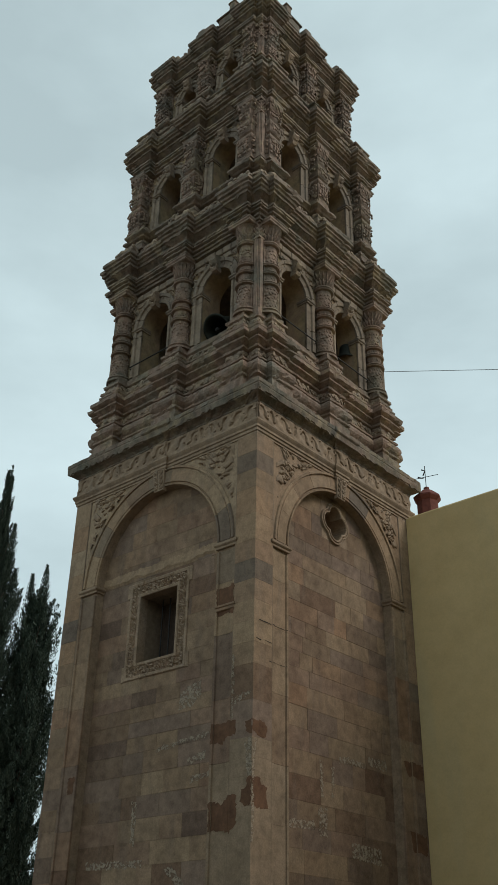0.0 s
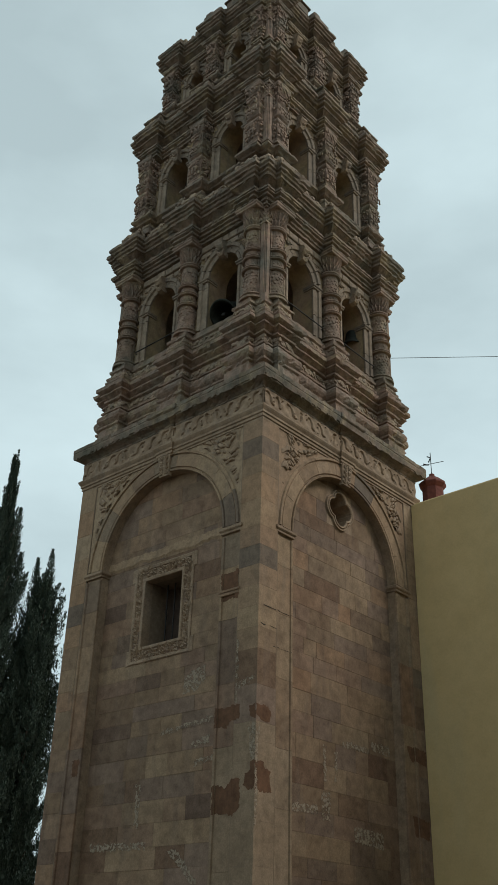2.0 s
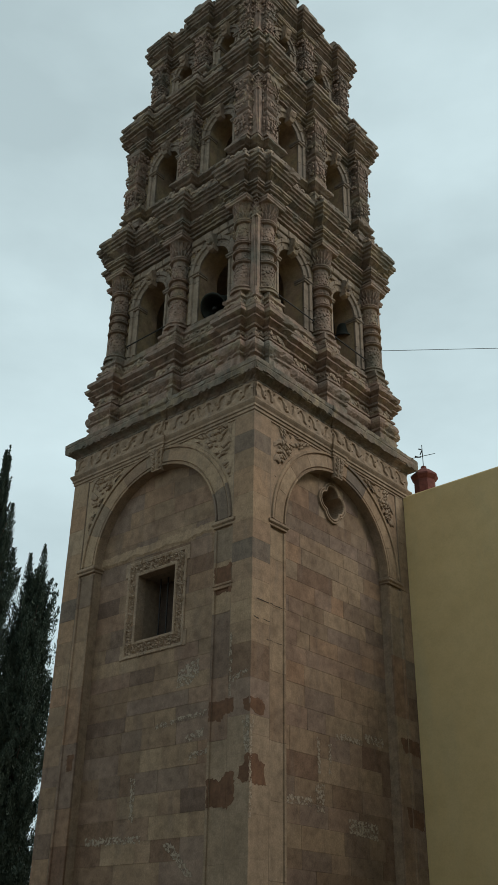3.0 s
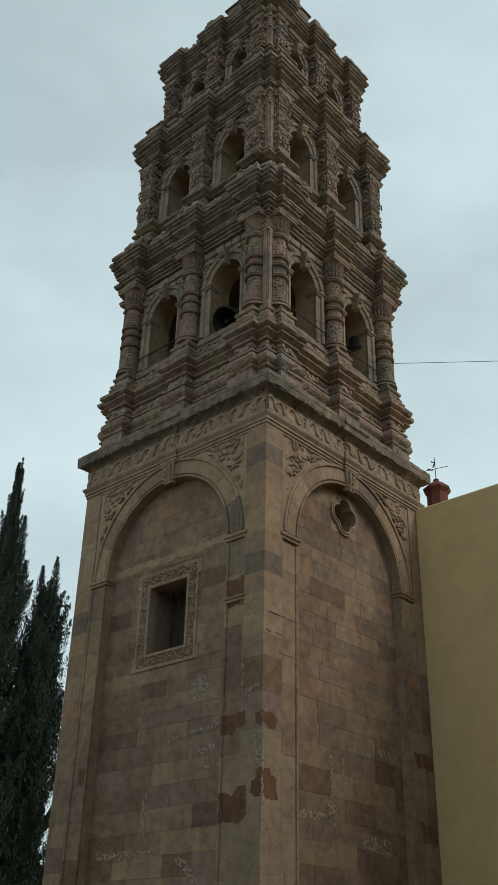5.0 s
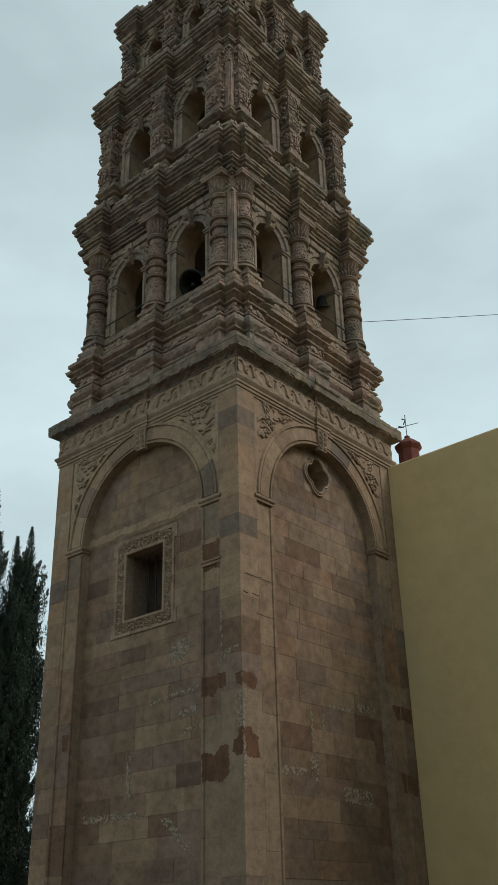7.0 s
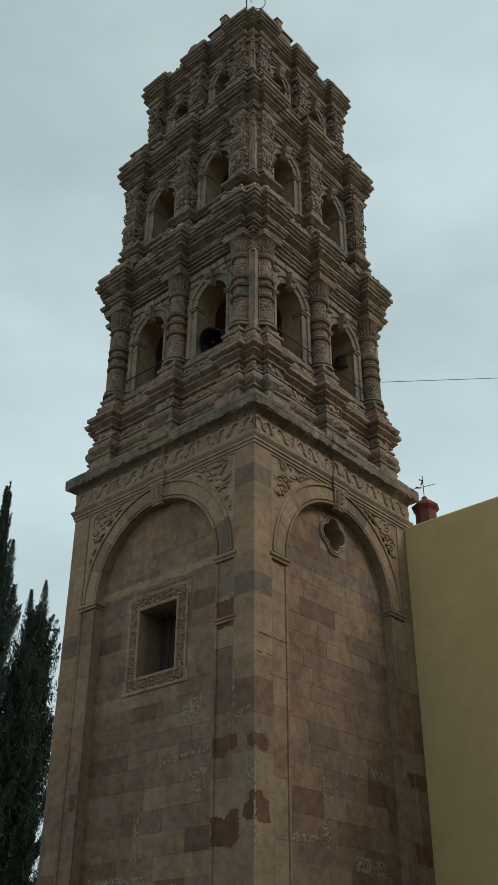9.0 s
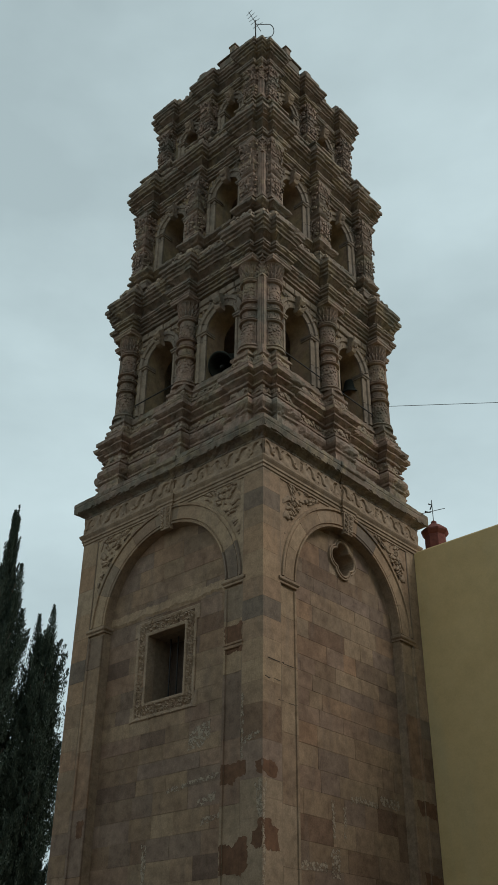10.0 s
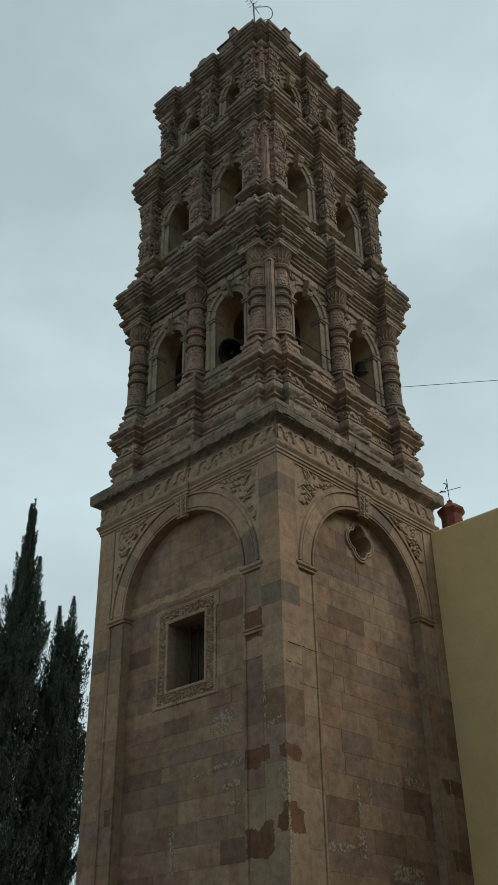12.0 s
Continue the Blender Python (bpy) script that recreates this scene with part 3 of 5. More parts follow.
    for sg in (-1, 1):
        # leaves fill the spandrel like scales that run up to its outer corner
        g = np.random.default_rng(10 + k)
        us, zs = np.arange(0.5, 2.76, 0.021), np.arange(11.75, 13.9, 0.021)
        U, Z = np.meshgrid(us, zs)
        flow = np.arctan2(13.9 - Z, 2.75 - U) + 0.9 * np.sin(U * 3.1 + Z * 2.2 + k)
        far, near, rise = np.full(U.shape, 9.0), np.full(U.shape, 9.0), np.zeros(U.shape)
        cu, cz = np.meshgrid(np.arange(0.5, 2.6, 0.14), np.arange(11.8, 13.95, 0.14))
        cells = [(x, y) for x, y in zip((cu + g.uniform(-0.065, 0.065, cu.shape)).ravel(), (cz + g.uniform(-0.065, 0.065, cu.shape)).ravel())]
        for x, y in cells:
            dx, dz = U - x, Z - y
            al, ac = dx * np.cos(flow) + dz * np.sin(flow), -dx * np.sin(flow) + dz * np.cos(flow)
            d = np.hypot(al * 0.62, ac * 1.25)
            far = np.minimum(far, np.maximum(near, d))
            rise = np.where(d < near, g.choice((0.25, 0.8, 1.0)), rise)
            near = np.minimum(near, d)
        hh = np.clip((far - near) / 0.035, 0, 1) ** 0.6 * 0.075 * rise - near * 0.2 - 0.025
        sp = relief_grid(sg * us, zs, SH - 0.013, hh - 0.04 * np.clip((U - 2.7) / 0.06, 0, 1) - 0.05 * (np.abs(U) < 0.62), np.hypot(U, Z - SPRING - 0.08) > ARC + RING + 0.07)
        part("spandrel_carving", sp.turned(k), M_PALE, shaft, "leafy relief carving")

# quatrefoil opening with a double moulded rim
q0 = quatrefoil(QR, QD)
m = len(q0)
s = Shape()
sq = [(x * QS / max(abs(x), abs(y)), y * QS / max(abs(x), abs(y))) for x, y in q0]
N1 = SH - REC
s.add([(QF[0] + x, N1, QF[1] + y) for x, y in q0 + sq], [(i, (i + 1) % m, m + (i + 1) % m, m + i) for i in range(m)])
s.add([(QF[0] + x, N1 - 0.75, QF[1] + y) for x, y in q0] + [(QF[0] + x, N1, QF[1] + y) for x, y in q0], [(i, (i + 1) % m, m + (i + 1) % m, m + i) for i in range(m)])
oculus = part("quatrefoil_window", s.turned(1), M_PALE, shaft, "quatrefoil window cut through buff stone")
s = Shape()
rim = [(0.0, -0.02), (0.0, 0.05), (0.02, 0.075), (0.045, 0.075), (0.06, 0.03), (0.075, 0.03), (0.085, 0.06), (0.115, 0.06), (0.13, 0.0)]
loops = [quatrefoil(QR + o, QD) for o, n in rim]
s.add([(QF[0] + x, N1 + rim[i][1], QF[1] + y) for i, lp in enumerate(loops) for x, y in lp],
      [(i * m + j, i * m + (j + 1) % m, (i + 1) * m + (j + 1) % m, (i + 1) * m + j) for i in range(len(rim) - 1) for j in range(m)])
part("rim", s.turned(1), M_PALE, oculus, "double moulded stone rim")

# window with a carved frame, bars and a shutter
win = Shape()
c, hw, z0, z1 = WIN
FR = 0.4
prf = [(-0.015, -0.25), (-0.015, 0.02), (0.0, 0.028), (0.05, 0.034), (0.07, 0.02), (0.08, -0.012), (FR - 0.1, -0.012), (FR - 0.09, 0.022), (FR - 0.02, 0.034), (FR, 0.02), (FR, -0.1)]
m = len(prf)
corners = [(-1, -1), (1, -1), (1, 1), (-1, 1)]
win.add([(c + sx * (hw + o), N1 + n, (z0 if sz < 0 else z1) + sz * o) for sx, sz in corners for o, n in prf],
        [(q * m + i, ((q + 1) % 4) * m + i, ((q + 1) % 4) * m + i + 1, q * m + i + 1) for q in range(4) for i in range(m - 1)])
window = part("window", win.turned(0), M_PALE, shaft, "deep barred window in a carved stone frame")
r2 = random.Random(21)
cv = Shape()
for side in range(4):
    L = (z1 - z0 + FR) if side % 2 else (2 * hw + FR)
    i = 0
    t = -L / 2
    while t < L / 2:
        mid = hw + FR / 2 if side % 2 else 0
        sg = 1 if side in (1, 2) else -1
        wob = 0.07 * math.sin(i * 1.9)
        if side % 2:
            u, z, base = c + sg * (hw + FR / 2) + wob, (z0 + z1) / 2 + t, math.pi / 2
        else:
            u, z, base = c + t, (z1 if sg > 0 else z0) + sg * FR / 2 + wob, 0.0
        cv.leaf(u, N1 - 0.015, z, base + r2.uniform(-1.3, 1.3), r2.uniform(0.12, 0.19), 0.42, 0.4)
        cv.leaf(u, N1 - 0.015, z, base + math.pi + r2.uniform(-1.3, 1.3), r2.uniform(0.1, 0.16), 0.42, 0.4)
        if i % 4 == 0:
            cv.scroll(u, N1 + 0.005, z, 0.085, r2.uniform(0, 6), r2.choice((-1, 1)), 1.3, 0.022)
        t += 0.062
        i += 1
part("frame_carving", cv.turned(0), M_PALE, window, "leaf scrolls in relief")
for sx in (-1, 1):
    for sz in (-1, 1):
        e0 = Shape()
        ua, ub = sorted((c + sx * (hw + FR - 0.02), c + sx * (hw + FR + 0.1)))
        za, zb = sorted(((z0 if sz < 0 else z1) + sz * (FR + 0.01), (z0 if sz < 0 else z1) + sz * 0.02))
        e0.block(ua, ub, N1 - 0.08, N1 + 0.02, za, zb, 0.012)
        part("frame_ear", e0.turned(0), M_PALE, window)
for i in range(4):
    bar = Shape()
    u = c - hw + 2 * hw * (i + 1) / 5
    bar.tube([(u, N1 - 0.55, z0), (u, N1 - 0.55, z1)], 0.022, 6)
    part("bar", bar.turned(0), M_IRON, window)
for sg in (-1, 1):
    sh = Shape()
    ua, ub = sorted((c + sg * 0.01, c + sg * hw))
    sh.block(ua, ub, N1 - 0.9, N1 - 0.84, z0, z1, 0.01)
    part("shutter", sh.turned(0), M_WOOD, window, "closed dark wooden shutter")

# frieze and great cornice
s = Shape()
s.ring(square_plan(SH, 0.27, 0.05), [(-0.5, 13.92), (0.0, 13.92), (0.0, 13.97), (0.03, 13.99), (0.03, 14.06), (0.06, 14.08), (0.06, 14.14), (0.10, 14.2), (0.12, 14.24), (0.12, 14.28), (0.02, 14.31), (0.02, 14.82)], True)
frieze = part("frieze", s, M_PALE, tower, "carved scroll frieze")
for k in range(2):
    # flat leaf scrolls parted by deep S-shaped cuts
    us, zs = np.arange(-3.5, 3.501, 0.021), np.arange(14.32, 14.81, 0.021)
    U, Z = np.meshgrid(us, zs)
    deep = np.zeros(U.shape)
    g = random.Random(60 + k)
    u = -3.3
    i = 0
    while u < 3.3:
        lean = (-1 if k else 1) * g.uniform(0.5, 1.25) * (1 if g.random() < 0.75 else -0.6)
        for q in range(25):
            a = -1.25 + 2.5 * q / 24
            x = u + lean * (0.125 * (a / 1.25) ** 3 + 0.035 * a)
            z = 14.565 + 0.14 * math.sin(a * 1.3) * g.uniform(0.9, 1.05)
            wd = 0.017 + 0.026 * (1 - abs(a) / 1.3)
            deep = np.maximum(deep, np.clip(1.4 - np.hypot(U - x, Z - z) / wd * 0.8, 0, 1))
        for q in range(2):
            x, z = u + 0.21 + g.uniform(-0.11, 0.11), 14.565 + g.uniform(-0.18, 0.18)
            deep = np.maximum(deep, 0.7 * np.clip(1.3 - np.hypot((U - x) * 0.8, Z - z) / 0.014 * 0.7, 0, 1))
        u += g.uniform(0.3, 0.56)
        i += 1
    swell = 0.016 * np.sin(U * 15) * np.sin(Z * 19 + 1.2) + 0.05 * (np.abs(U) < 0.27)
    f = relief_grid(us, zs, SH + 0.062, swell - 0.075 * deep, U > -9)
    part("frieze_carving", f.turned(k), M_PALE, frieze, "undulating leaf scrolls in relief")
s = Shape()
s.ring(worn_plan(square_plan(SH, 0.27, 0.04)), [(0.0, 14.80), (0.05, 14.83), (0.05, 14.88), (0.12, 14.94), (0.23, 14.99), (0.25, 15.0), (0.25, 15.08), (0.22, 15.1), (0.22, 15.13), (0.29, 15.2), (0.30, 15.22), (0.30, 15.33), (0.26, 15.36), (-0.08, 15.62), (-0.3, 15.7)], True, True)
wear(s, 0.012, 9)
cornice = part("cornice", s, M_DARK, tower, "broad dark weathered cornice")
for k in range(2):
    # the lip has broken away in uneven teeth
    d = Shape()
    us = [-3.8 + 7.6 * i / 150 for i in range(151)]
    low = 15.0
    ends = []
    for u in us:
        low = 15.01 + rng.uniform(-0.05, 0.03) if rng.random() < 0.45 else low
        ends.append(low)
    m = len(us)
    d.add([(u, SH + 0.2, 15.12) for u in us] + [(u, SH + 0.235, z) for u, z in zip(us, ends)] + [(u, SH + 0.275 + rng.uniform(-0.006, 0.006), z + 0.01) for u, z in zip(us, ends)] + [(u, SH + 0.292, 15.16) for u in us] + [(u, SH + 0.28, 15.23) for u in us],
          [(q * m + i, q * m + i + 1, (q + 1) * m + i + 1, (q + 1) * m + i) for q in range(4) for i in range(m - 1)])
    tagged(part("drip_edge", d.turned(k), M_DARK, cornice), kind="stuff")


# ---------------------------------------------------------------- bell tower: belfries
def carve_round(c, radius, z0, z1, rows, count, size, seed, high=0.34):
    """Leaves in rings over a stretch of a round column; radius(z) is its profile."""
    r = random.Random(seed)
    for j in range(rows):
        z = z0 + (z1 - z0) * j / rows
        for i in range(count):
            a = 2 * math.pi * (i + 0.5 * (j % 2)) / count + r.uniform(-0.1, 0.1)
            o = (math.cos(a), math.sin(a))
            w = size * r.uniform(0.3, 0.52)
            c.knob((radius * o[0], radius * o[1], z + size * 0.4 + r.uniform(-0.03, 0.03)), (-o[1], o[0]), o, w * 0.8, w, size * high * r.uniform(0.3, 0.9), r.uniform(-0.9, 0.9))


def round_column(z0, z1, r):
    """A banded column: moulded base, carved drums between rings, fluted neck and leafy capital."""
    s = Shape()
    zc = z1 - 0.72
    b0 = z0 + 0.24
    L = zc - b0
    prof = [(r + 0.1, z0), (r + 0.1, z0 + 0.07), (r + 0.02, z0 + 0.09), (r + 0.03, z0 + 0.11), (r + 0.08, z0 + 0.15), (r + 0.07, z0 + 0.19), (r, z0 + 0.21), (r - 0.02, b0)]
    for f in (0.36, 0.52, 0.64):
        zz = b0 + L * f
        prof += [(r - 0.035, zz - 0.07), (r + 0.045, zz - 0.055), (r + 0.06, zz - 0.02), (r + 0.02, zz), (r + 0.05, zz + 0.02), (r + 0.035, zz + 0.045), (r - 0.04, zz + 0.06)]
    prof += [(r - 0.045, zc - 0.16), (r + 0.03, zc - 0.14), (r + 0.05, zc - 0.1), (r - 0.01, zc - 0.08), (r + 0.03, zc - 0.05), (r + 0.03, zc - 0.01), (r - 0.05, zc), (r - 0.05, zc + 0.26), (r - 0.02, zc + 0.29), (r + 0.05, zc + 0.48), (r + 0.11, zc + 0.55)]
    s.lathe(0, 0, prof, 24)
    a = r + 0.12
    s.lathe(0, 0, [(a * 1.3, z1 - 0.17), (a * 1.41, z1 - 0.15), (a * 1.41, z1 - 0.1), (a * 1.5, z1 - 0.06), (a * 1.5, z1)], 4, math.pi / 4)
    c = Shape()
    carve_round(c, r - 0.03, b0 + 0.0, b0 + L * 0.31, 7, 15, 0.125, 1, 0.34)
    carve_round(c, r - 0.045, b0 + L * 0.56, b0 + L * 0.585, 1, 13, 0.1, 2, 0.3)
    carve_round(c, r - 0.045, b0 + L * 0.68, b0 + L * 0.9, 4, 15, 0.125, 3, 0.34)
    carve_round(c, r - 0.045, b0 + L * 0.41, b0 + L * 0.46, 2, 14, 0.11, 4, 0.3)
    # two tiers of upright ribs
    for i in range(18):
        q = 2 * math.pi * i / 18
        o = (math.cos(q), math.sin(q))
        for w, rr, hh in ((0.01, r - 0.05, 0.27), (0.29, r - 0.01, 0.24)):
            c.sprig((rr * o[0], rr * o[1], zc + w), (-o[1], o[0]), o, hh, 0.0, 0.2, 0.42)
    return s, c


def tapered_pillar(z0, z1, r):
    """A square pillar that widens upward, with stacked mouldings and leafy blocks."""
    s = Shape()
    h = z1 - z0
    q = 1.3
    prof = [(1.0, 0.0), (1.0, 0.03), (0.84, 0.045), (0.9, 0.06), (0.9, 0.075), (0.62, 0.09), (0.84, 0.33), (0.98, 0.345), (1.04, 0.36), (1.04, 0.385), (0.8, 0.40), (0.74, 0.43), (0.94, 0.45), (0.94, 0.47), (0.84, 0.48), (0.86, 0.56), (0.98, 0.575), (1.06, 0.60),
            (1.06, 0.62), (0.78, 0.635), (0.72, 0.66), (0.8, 0.70), (0.7, 0.71), (0.74, 0.82), (0.92, 0.835), (0.92, 0.85), (0.78, 0.86), (0.98, 0.93), (1.1, 0.94), (1.16, 0.965), (1.16, 1.0)]
    s.lathe(0, 0, [(r * q * a, z0 + h * b) for a, b in prof], 4, math.pi / 4)
    c = Shape()
    rr = random.Random(3)
    for zf, cnt, f in ((0.1, 3, 0.60), (0.17, 3, 0.64), (0.135, 3, 0.62), (0.205, 4, 0.67), (0.24, 4, 0.7), (0.27, 4, 0.72), (0.29, 4, 0.74), (0.48, 4, 0.77), (0.53, 4, 0.77), (0.64, 4, 0.68), (0.72, 4, 0.65), (0.77, 4, 0.66), (0.865, 5, 0.74), (0.9, 5, 0.8)):
        for k in range(4):
            o = ((0, -1), (1, 0), (0, 1), (-1, 0))[k]
            t = (-o[1], o[0])
            for i in range(cnt + 1):
                u = (i - cnt / 2 + rr.uniform(-0.35, 0.35)) / (cnt + 1) * r * 1.6
                if rr.random() < 0.3:
                    continue
                n = r * q * 1.2 * f
                c.knob((o[0] * n + t[0] * u, o[1] * n + t[1] * u, z0 + h * zf + 0.05 + rr.uniform(-0.03, 0.03)), t, o, rr.uniform(0.025, 0.075), rr.uniform(0.035, 0.11), rr.uniform(0.012, 0.03), rr.uniform(-0.9, 0.9))
    return s, c


def fluted_strip(z0, z1, H, w):
    """The grooved pilaster that fills a corner between two columns, with its own leafy head."""
    s = Shape()
    for e in range(2):
        t, o = ((1, 0), (0, 1)) if e else ((0, 1), (1, 0))
        for i in range(5):
            for j in range(3):
                u = -w + w * (i + 0.5) / 5
                s.sprig((t[0] * u, t[1] * u, z1 - 0.62 + 0.17 * j), t, o, 0.17, 0.0, 0.3, 0.4)
    s.box((-w, -w, z0), (0, 0, z1))
    for e in range(2):
        for i in range(3):
            a = -w + w * (i + 0.12) / 3
            b = -w + w * (i + 0.82) / 3
            if e:
                s.box((a, -0.02, z0 + 0.12), (b, 0.035, z1 - 0.7))
            else:
                s.box((-0.02, a, z0 + 0.12), (0.035, b, z1 - 0.7))
    s.box((-w, -w, z0), (0.05, 0.05, z0 + 0.12))
    s.box((-w, -w, z1 - 0.12), (0.05, 0.05, z1))
    s.box((-w, -w, z1 - 0.7), (0.045, 0.045, z1 - 0.63))
    return s


def belfry(spec):
    w, thick, z0, z1 = spec["wall"], 0.75, spec["z0"], spec["z1"]
    floor_ = Shape()
    floor_.box((-w + 0.02, -w + 0.02, z0 - 0.3), (w - 0.02, w - 0.02, spec["sill"] - 0.35))
    body = part("belfry", floor_, M_DARK, tower, spec["label"])
    holes = [(-spec["c"], spec["hw"], spec["sill"], spec["spring"]), (spec["c"], spec["hw"], spec["sill"], spec["spring"])]
    first = None
    for k in range(4):
        wl_ = Shape()
        e = w if k % 2 == 0 else w - thick
        # back walls: no openings and darker stone, to put shade inside the arches
        arched_wall(wl_, -e + 0.001, e - 0.001, z0, z1, holes if k < 2 else [], w - thick, w)
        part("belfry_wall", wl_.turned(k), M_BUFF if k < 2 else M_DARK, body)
        if k > 1:
            continue
        for c, hw, sill, spring in holes:
            t = Shape()
            tw = spec["trim"]
            arch_trim(t, c, hw, sill, spring, [(0.0, w - 0.02), (0.0, w + 0.05), (tw * 0.3, w + 0.07), (tw * 0.36, w + 0.035), (tw * 0.62, w + 0.045), (tw * 0.68, w + 0.095), (tw, w + 0.11), (tw, w - 0.02)], 4, 24)
            for sg in (-1, 1):
                a, b = sorted((c + sg * (hw - 0.05), c + sg * (hw + tw + 0.05)))
                t.block(a, b, w - 0.3, w + 0.14, spring - 0.1, spring - 0.02, 0.02)
                t.block(a + 0.02, b - 0.02, w - 0.3, w + 0.11, spring - 0.16, spring - 0.1, 0.015)
            part("arch_trim", t.turned(k), M_TRIM, body, "moulded buff arch and jambs")
            ks = Shape()
            kz = spring + hw
            # a scrolled console: two rolls, one over the other, that lean out over the arch
            roll = [(kz - 0.16, 0.1), (kz - 0.13, 0.2), (kz - 0.04, 0.25), (kz + 0.04, 0.2), (kz + 0.07, 0.15), (kz + 0.12, 0.24), (kz + 0.22, 0.31), (kz + 0.32, 0.29), (kz + 0.38, 0.2)]
            m = len(roll)
            for sg in (-1, 1):
                ks.add([(c + sg * (0.1 + 0.06 * q / m), w + o, z) for q, (z, o) in enumerate(roll)] + [(c + sg * (0.1 + 0.06 * q / m), w - 0.02, z) for q, (z, o) in enumerate(roll)],
                       [(q, q + 1, m + q + 1, m + q) for q in range(m - 1)])
            ks.add([(c - 0.1 - 0.06 * q / m, w + o, z) for q, (z, o) in enumerate(roll)] + [(c, w + o - 0.025, z) for z, o in roll] + [(c + 0.1 + 0.06 * q / m, w + o, z) for q, (z, o) in enumerate(roll)],
                   [(e * m + q, (e + 1) * m + q, (e + 1) * m + q + 1, e * m + q + 1) for e in range(2) for q in range(m - 1)])
            ks.add([(c - 0.1, w - 0.02, kz - 0.16), (c + 0.1, w - 0.02, kz - 0.16), (c + 0.1, w + 0.1, kz - 0.16), (c - 0.1, w + 0.1, kz - 0.16)], [(0, 1, 2, 3)])
            for i in range(3):
                for sg in (-1, 1):
                    ks.leaf(c + sg * 0.05, w + 0.2 + 0.03 * i, kz - 0.05 + 0.12 * i, math.pi / 2 - sg * 0.9, 0.14, 0.42, 0.4)
            part("keystone", ks.turned(k), M_CARVE, body, "carved leafy keystone")
            ks = Shape()
            for i in range(30):
                sg = rng.choice((-1, 1))
                a = rng.uniform(0.25, 1.25)
                rad = hw + tw + rng.uniform(0.03, 0.28)
                ks.leaf(c + sg * rad * math.sin(a), w + 0.01, spring + rad * math.cos(a), rng.uniform(0, 6.28), 0.18, 0.42, 0.4)
            tagged(part("spandrel_carving", ks.turned(k), M_CARVE, body), kind="stuff")
    s, c = spec["maker"](spec["p0"], spec["p1"], spec["r"])
    sm = s.mesh("column", M_PINK, False)
    cm = c.mesh("column_carving", M_PINK)
    wide = spec["west"]     # the west corner stands a little farther out than the others
    for k in range(4):
        for u in ((-spec["u"] - (wide if k == 0 else 0), 0.0, spec["u"]), (-spec["u"], 0.0, spec["u"]), (-spec["u"],), (spec["u"],))[k]:
            n = spec["n"] + (wide if k == 3 else 0)
            ob = part(spec["pillar"], sm, M_PINK, body)
            ob.matrix_basis = FACE[k] @ pose(u, -n, 0)
            ca = tagged(part("pillar_carving", cm, M_PINK, body), kind="stuff")
            ca.matrix_basis = FACE[k] @ pose(u, -n, 0)
    st = fluted_strip(spec["p0"], spec["p1"], spec["H"], spec["H"] - w + 0.25).mesh("corner_pilaster", M_PINK)
    for k in range(4):
        ob = part("corner_pilaster", st, M_PINK, body, "reddish grooved corner pilaster")
        ob.matrix_basis = FACE[k] @ pose(spec["H"] - 0.06, spec["H"] - 0.06, 0)
    lid = Shape()
    lid.box((-w + 0.02, -w + 0.02, z1 - 0.4), (w - 0.02, w - 0.02, z1 + 0.3))
    part("belfry_vault", lid, M_DARK, body)
    return body


def moulding(name, spec_plan, prof, label="", stone_=M_DARK):
    s = Shape()
    s.ring(worn_plan(broken_plan(*spec_plan)), prof, True, True)
    wear(s, 0.016, 7)
    return part(name, s, stone_, tower, label)


def bands(parent, plan, rows):
    """Bands of small carved leaves on a moulding: offset, height, spacing, size."""
    for i, (off, z, step, size) in enumerate(rows):
        tagged(part("carved_band", leaf_band(broken_plan(*plan), off, z, step, size * 1.25, 40 + i, 0.6, 0.65), M_CARVE, parent), kind="stuff")


# pedestal course under the first belfry
P1 = (3.34, 3.2, 0.36, 0.8, 0.19, 0.44)
m1 = moulding("pedestal_course", P1, [(0.04, 15.5), (0.04, 15.74), (0.0, 15.77), (0.0, 15.83), (0.05, 15.87), (0.05, 15.93), (0.0, 15.96), (0.06, 16.03), (0.1, 16.1), (0.11, 16.18), (0.09, 16.26), (0.02, 16.34), (-0.03, 16.36), (0.03, 16.39), (0.03, 16.45),
                                      (-0.1, 16.5), (-0.1, 16.78), (-0.02, 16.81), (-0.02, 16.88), (-0.05, 16.9), (0.04, 16.97), (0.1, 17.01), (0.1, 17.06), (0.06, 17.08), (0.14, 17.13), (0.19, 17.17), (0.19, 17.28), (0.12, 17.32), (0.06, 17.36),
                                      (0.06, 17.42), (0.0, 17.45), (0.03, 17.5), (0.03, 17.56), (-0.08, 17.62), (-0.1, 17.84), (-0.05, 17.88), (-0.05, 17.96), (-0.14, 18.0), (-0.14, 18.16), (-0.3, 18.2)], "zigzag moulded pedestal course", M_PINK)
bands(m1, P1, [(-0.09, 16.52, 0.15, 0.22), (-0.09, 17.63, 0.14, 0.17), (0.0, 15.96, 0.11, 0.09)])
B1 = dict(wall=2.94, z0=17.4, z1=21.7, c=1.33, hw=0.60, sill=18.25, spring=20.14, trim=0.33, west=0.05, p0=18.14, p1=21.55, r=0.29, u=2.65, n=3.085, H=3.2,
          maker=round_column, pillar="column", label="lower belfry with banded columns and arches")
belfry(B1)
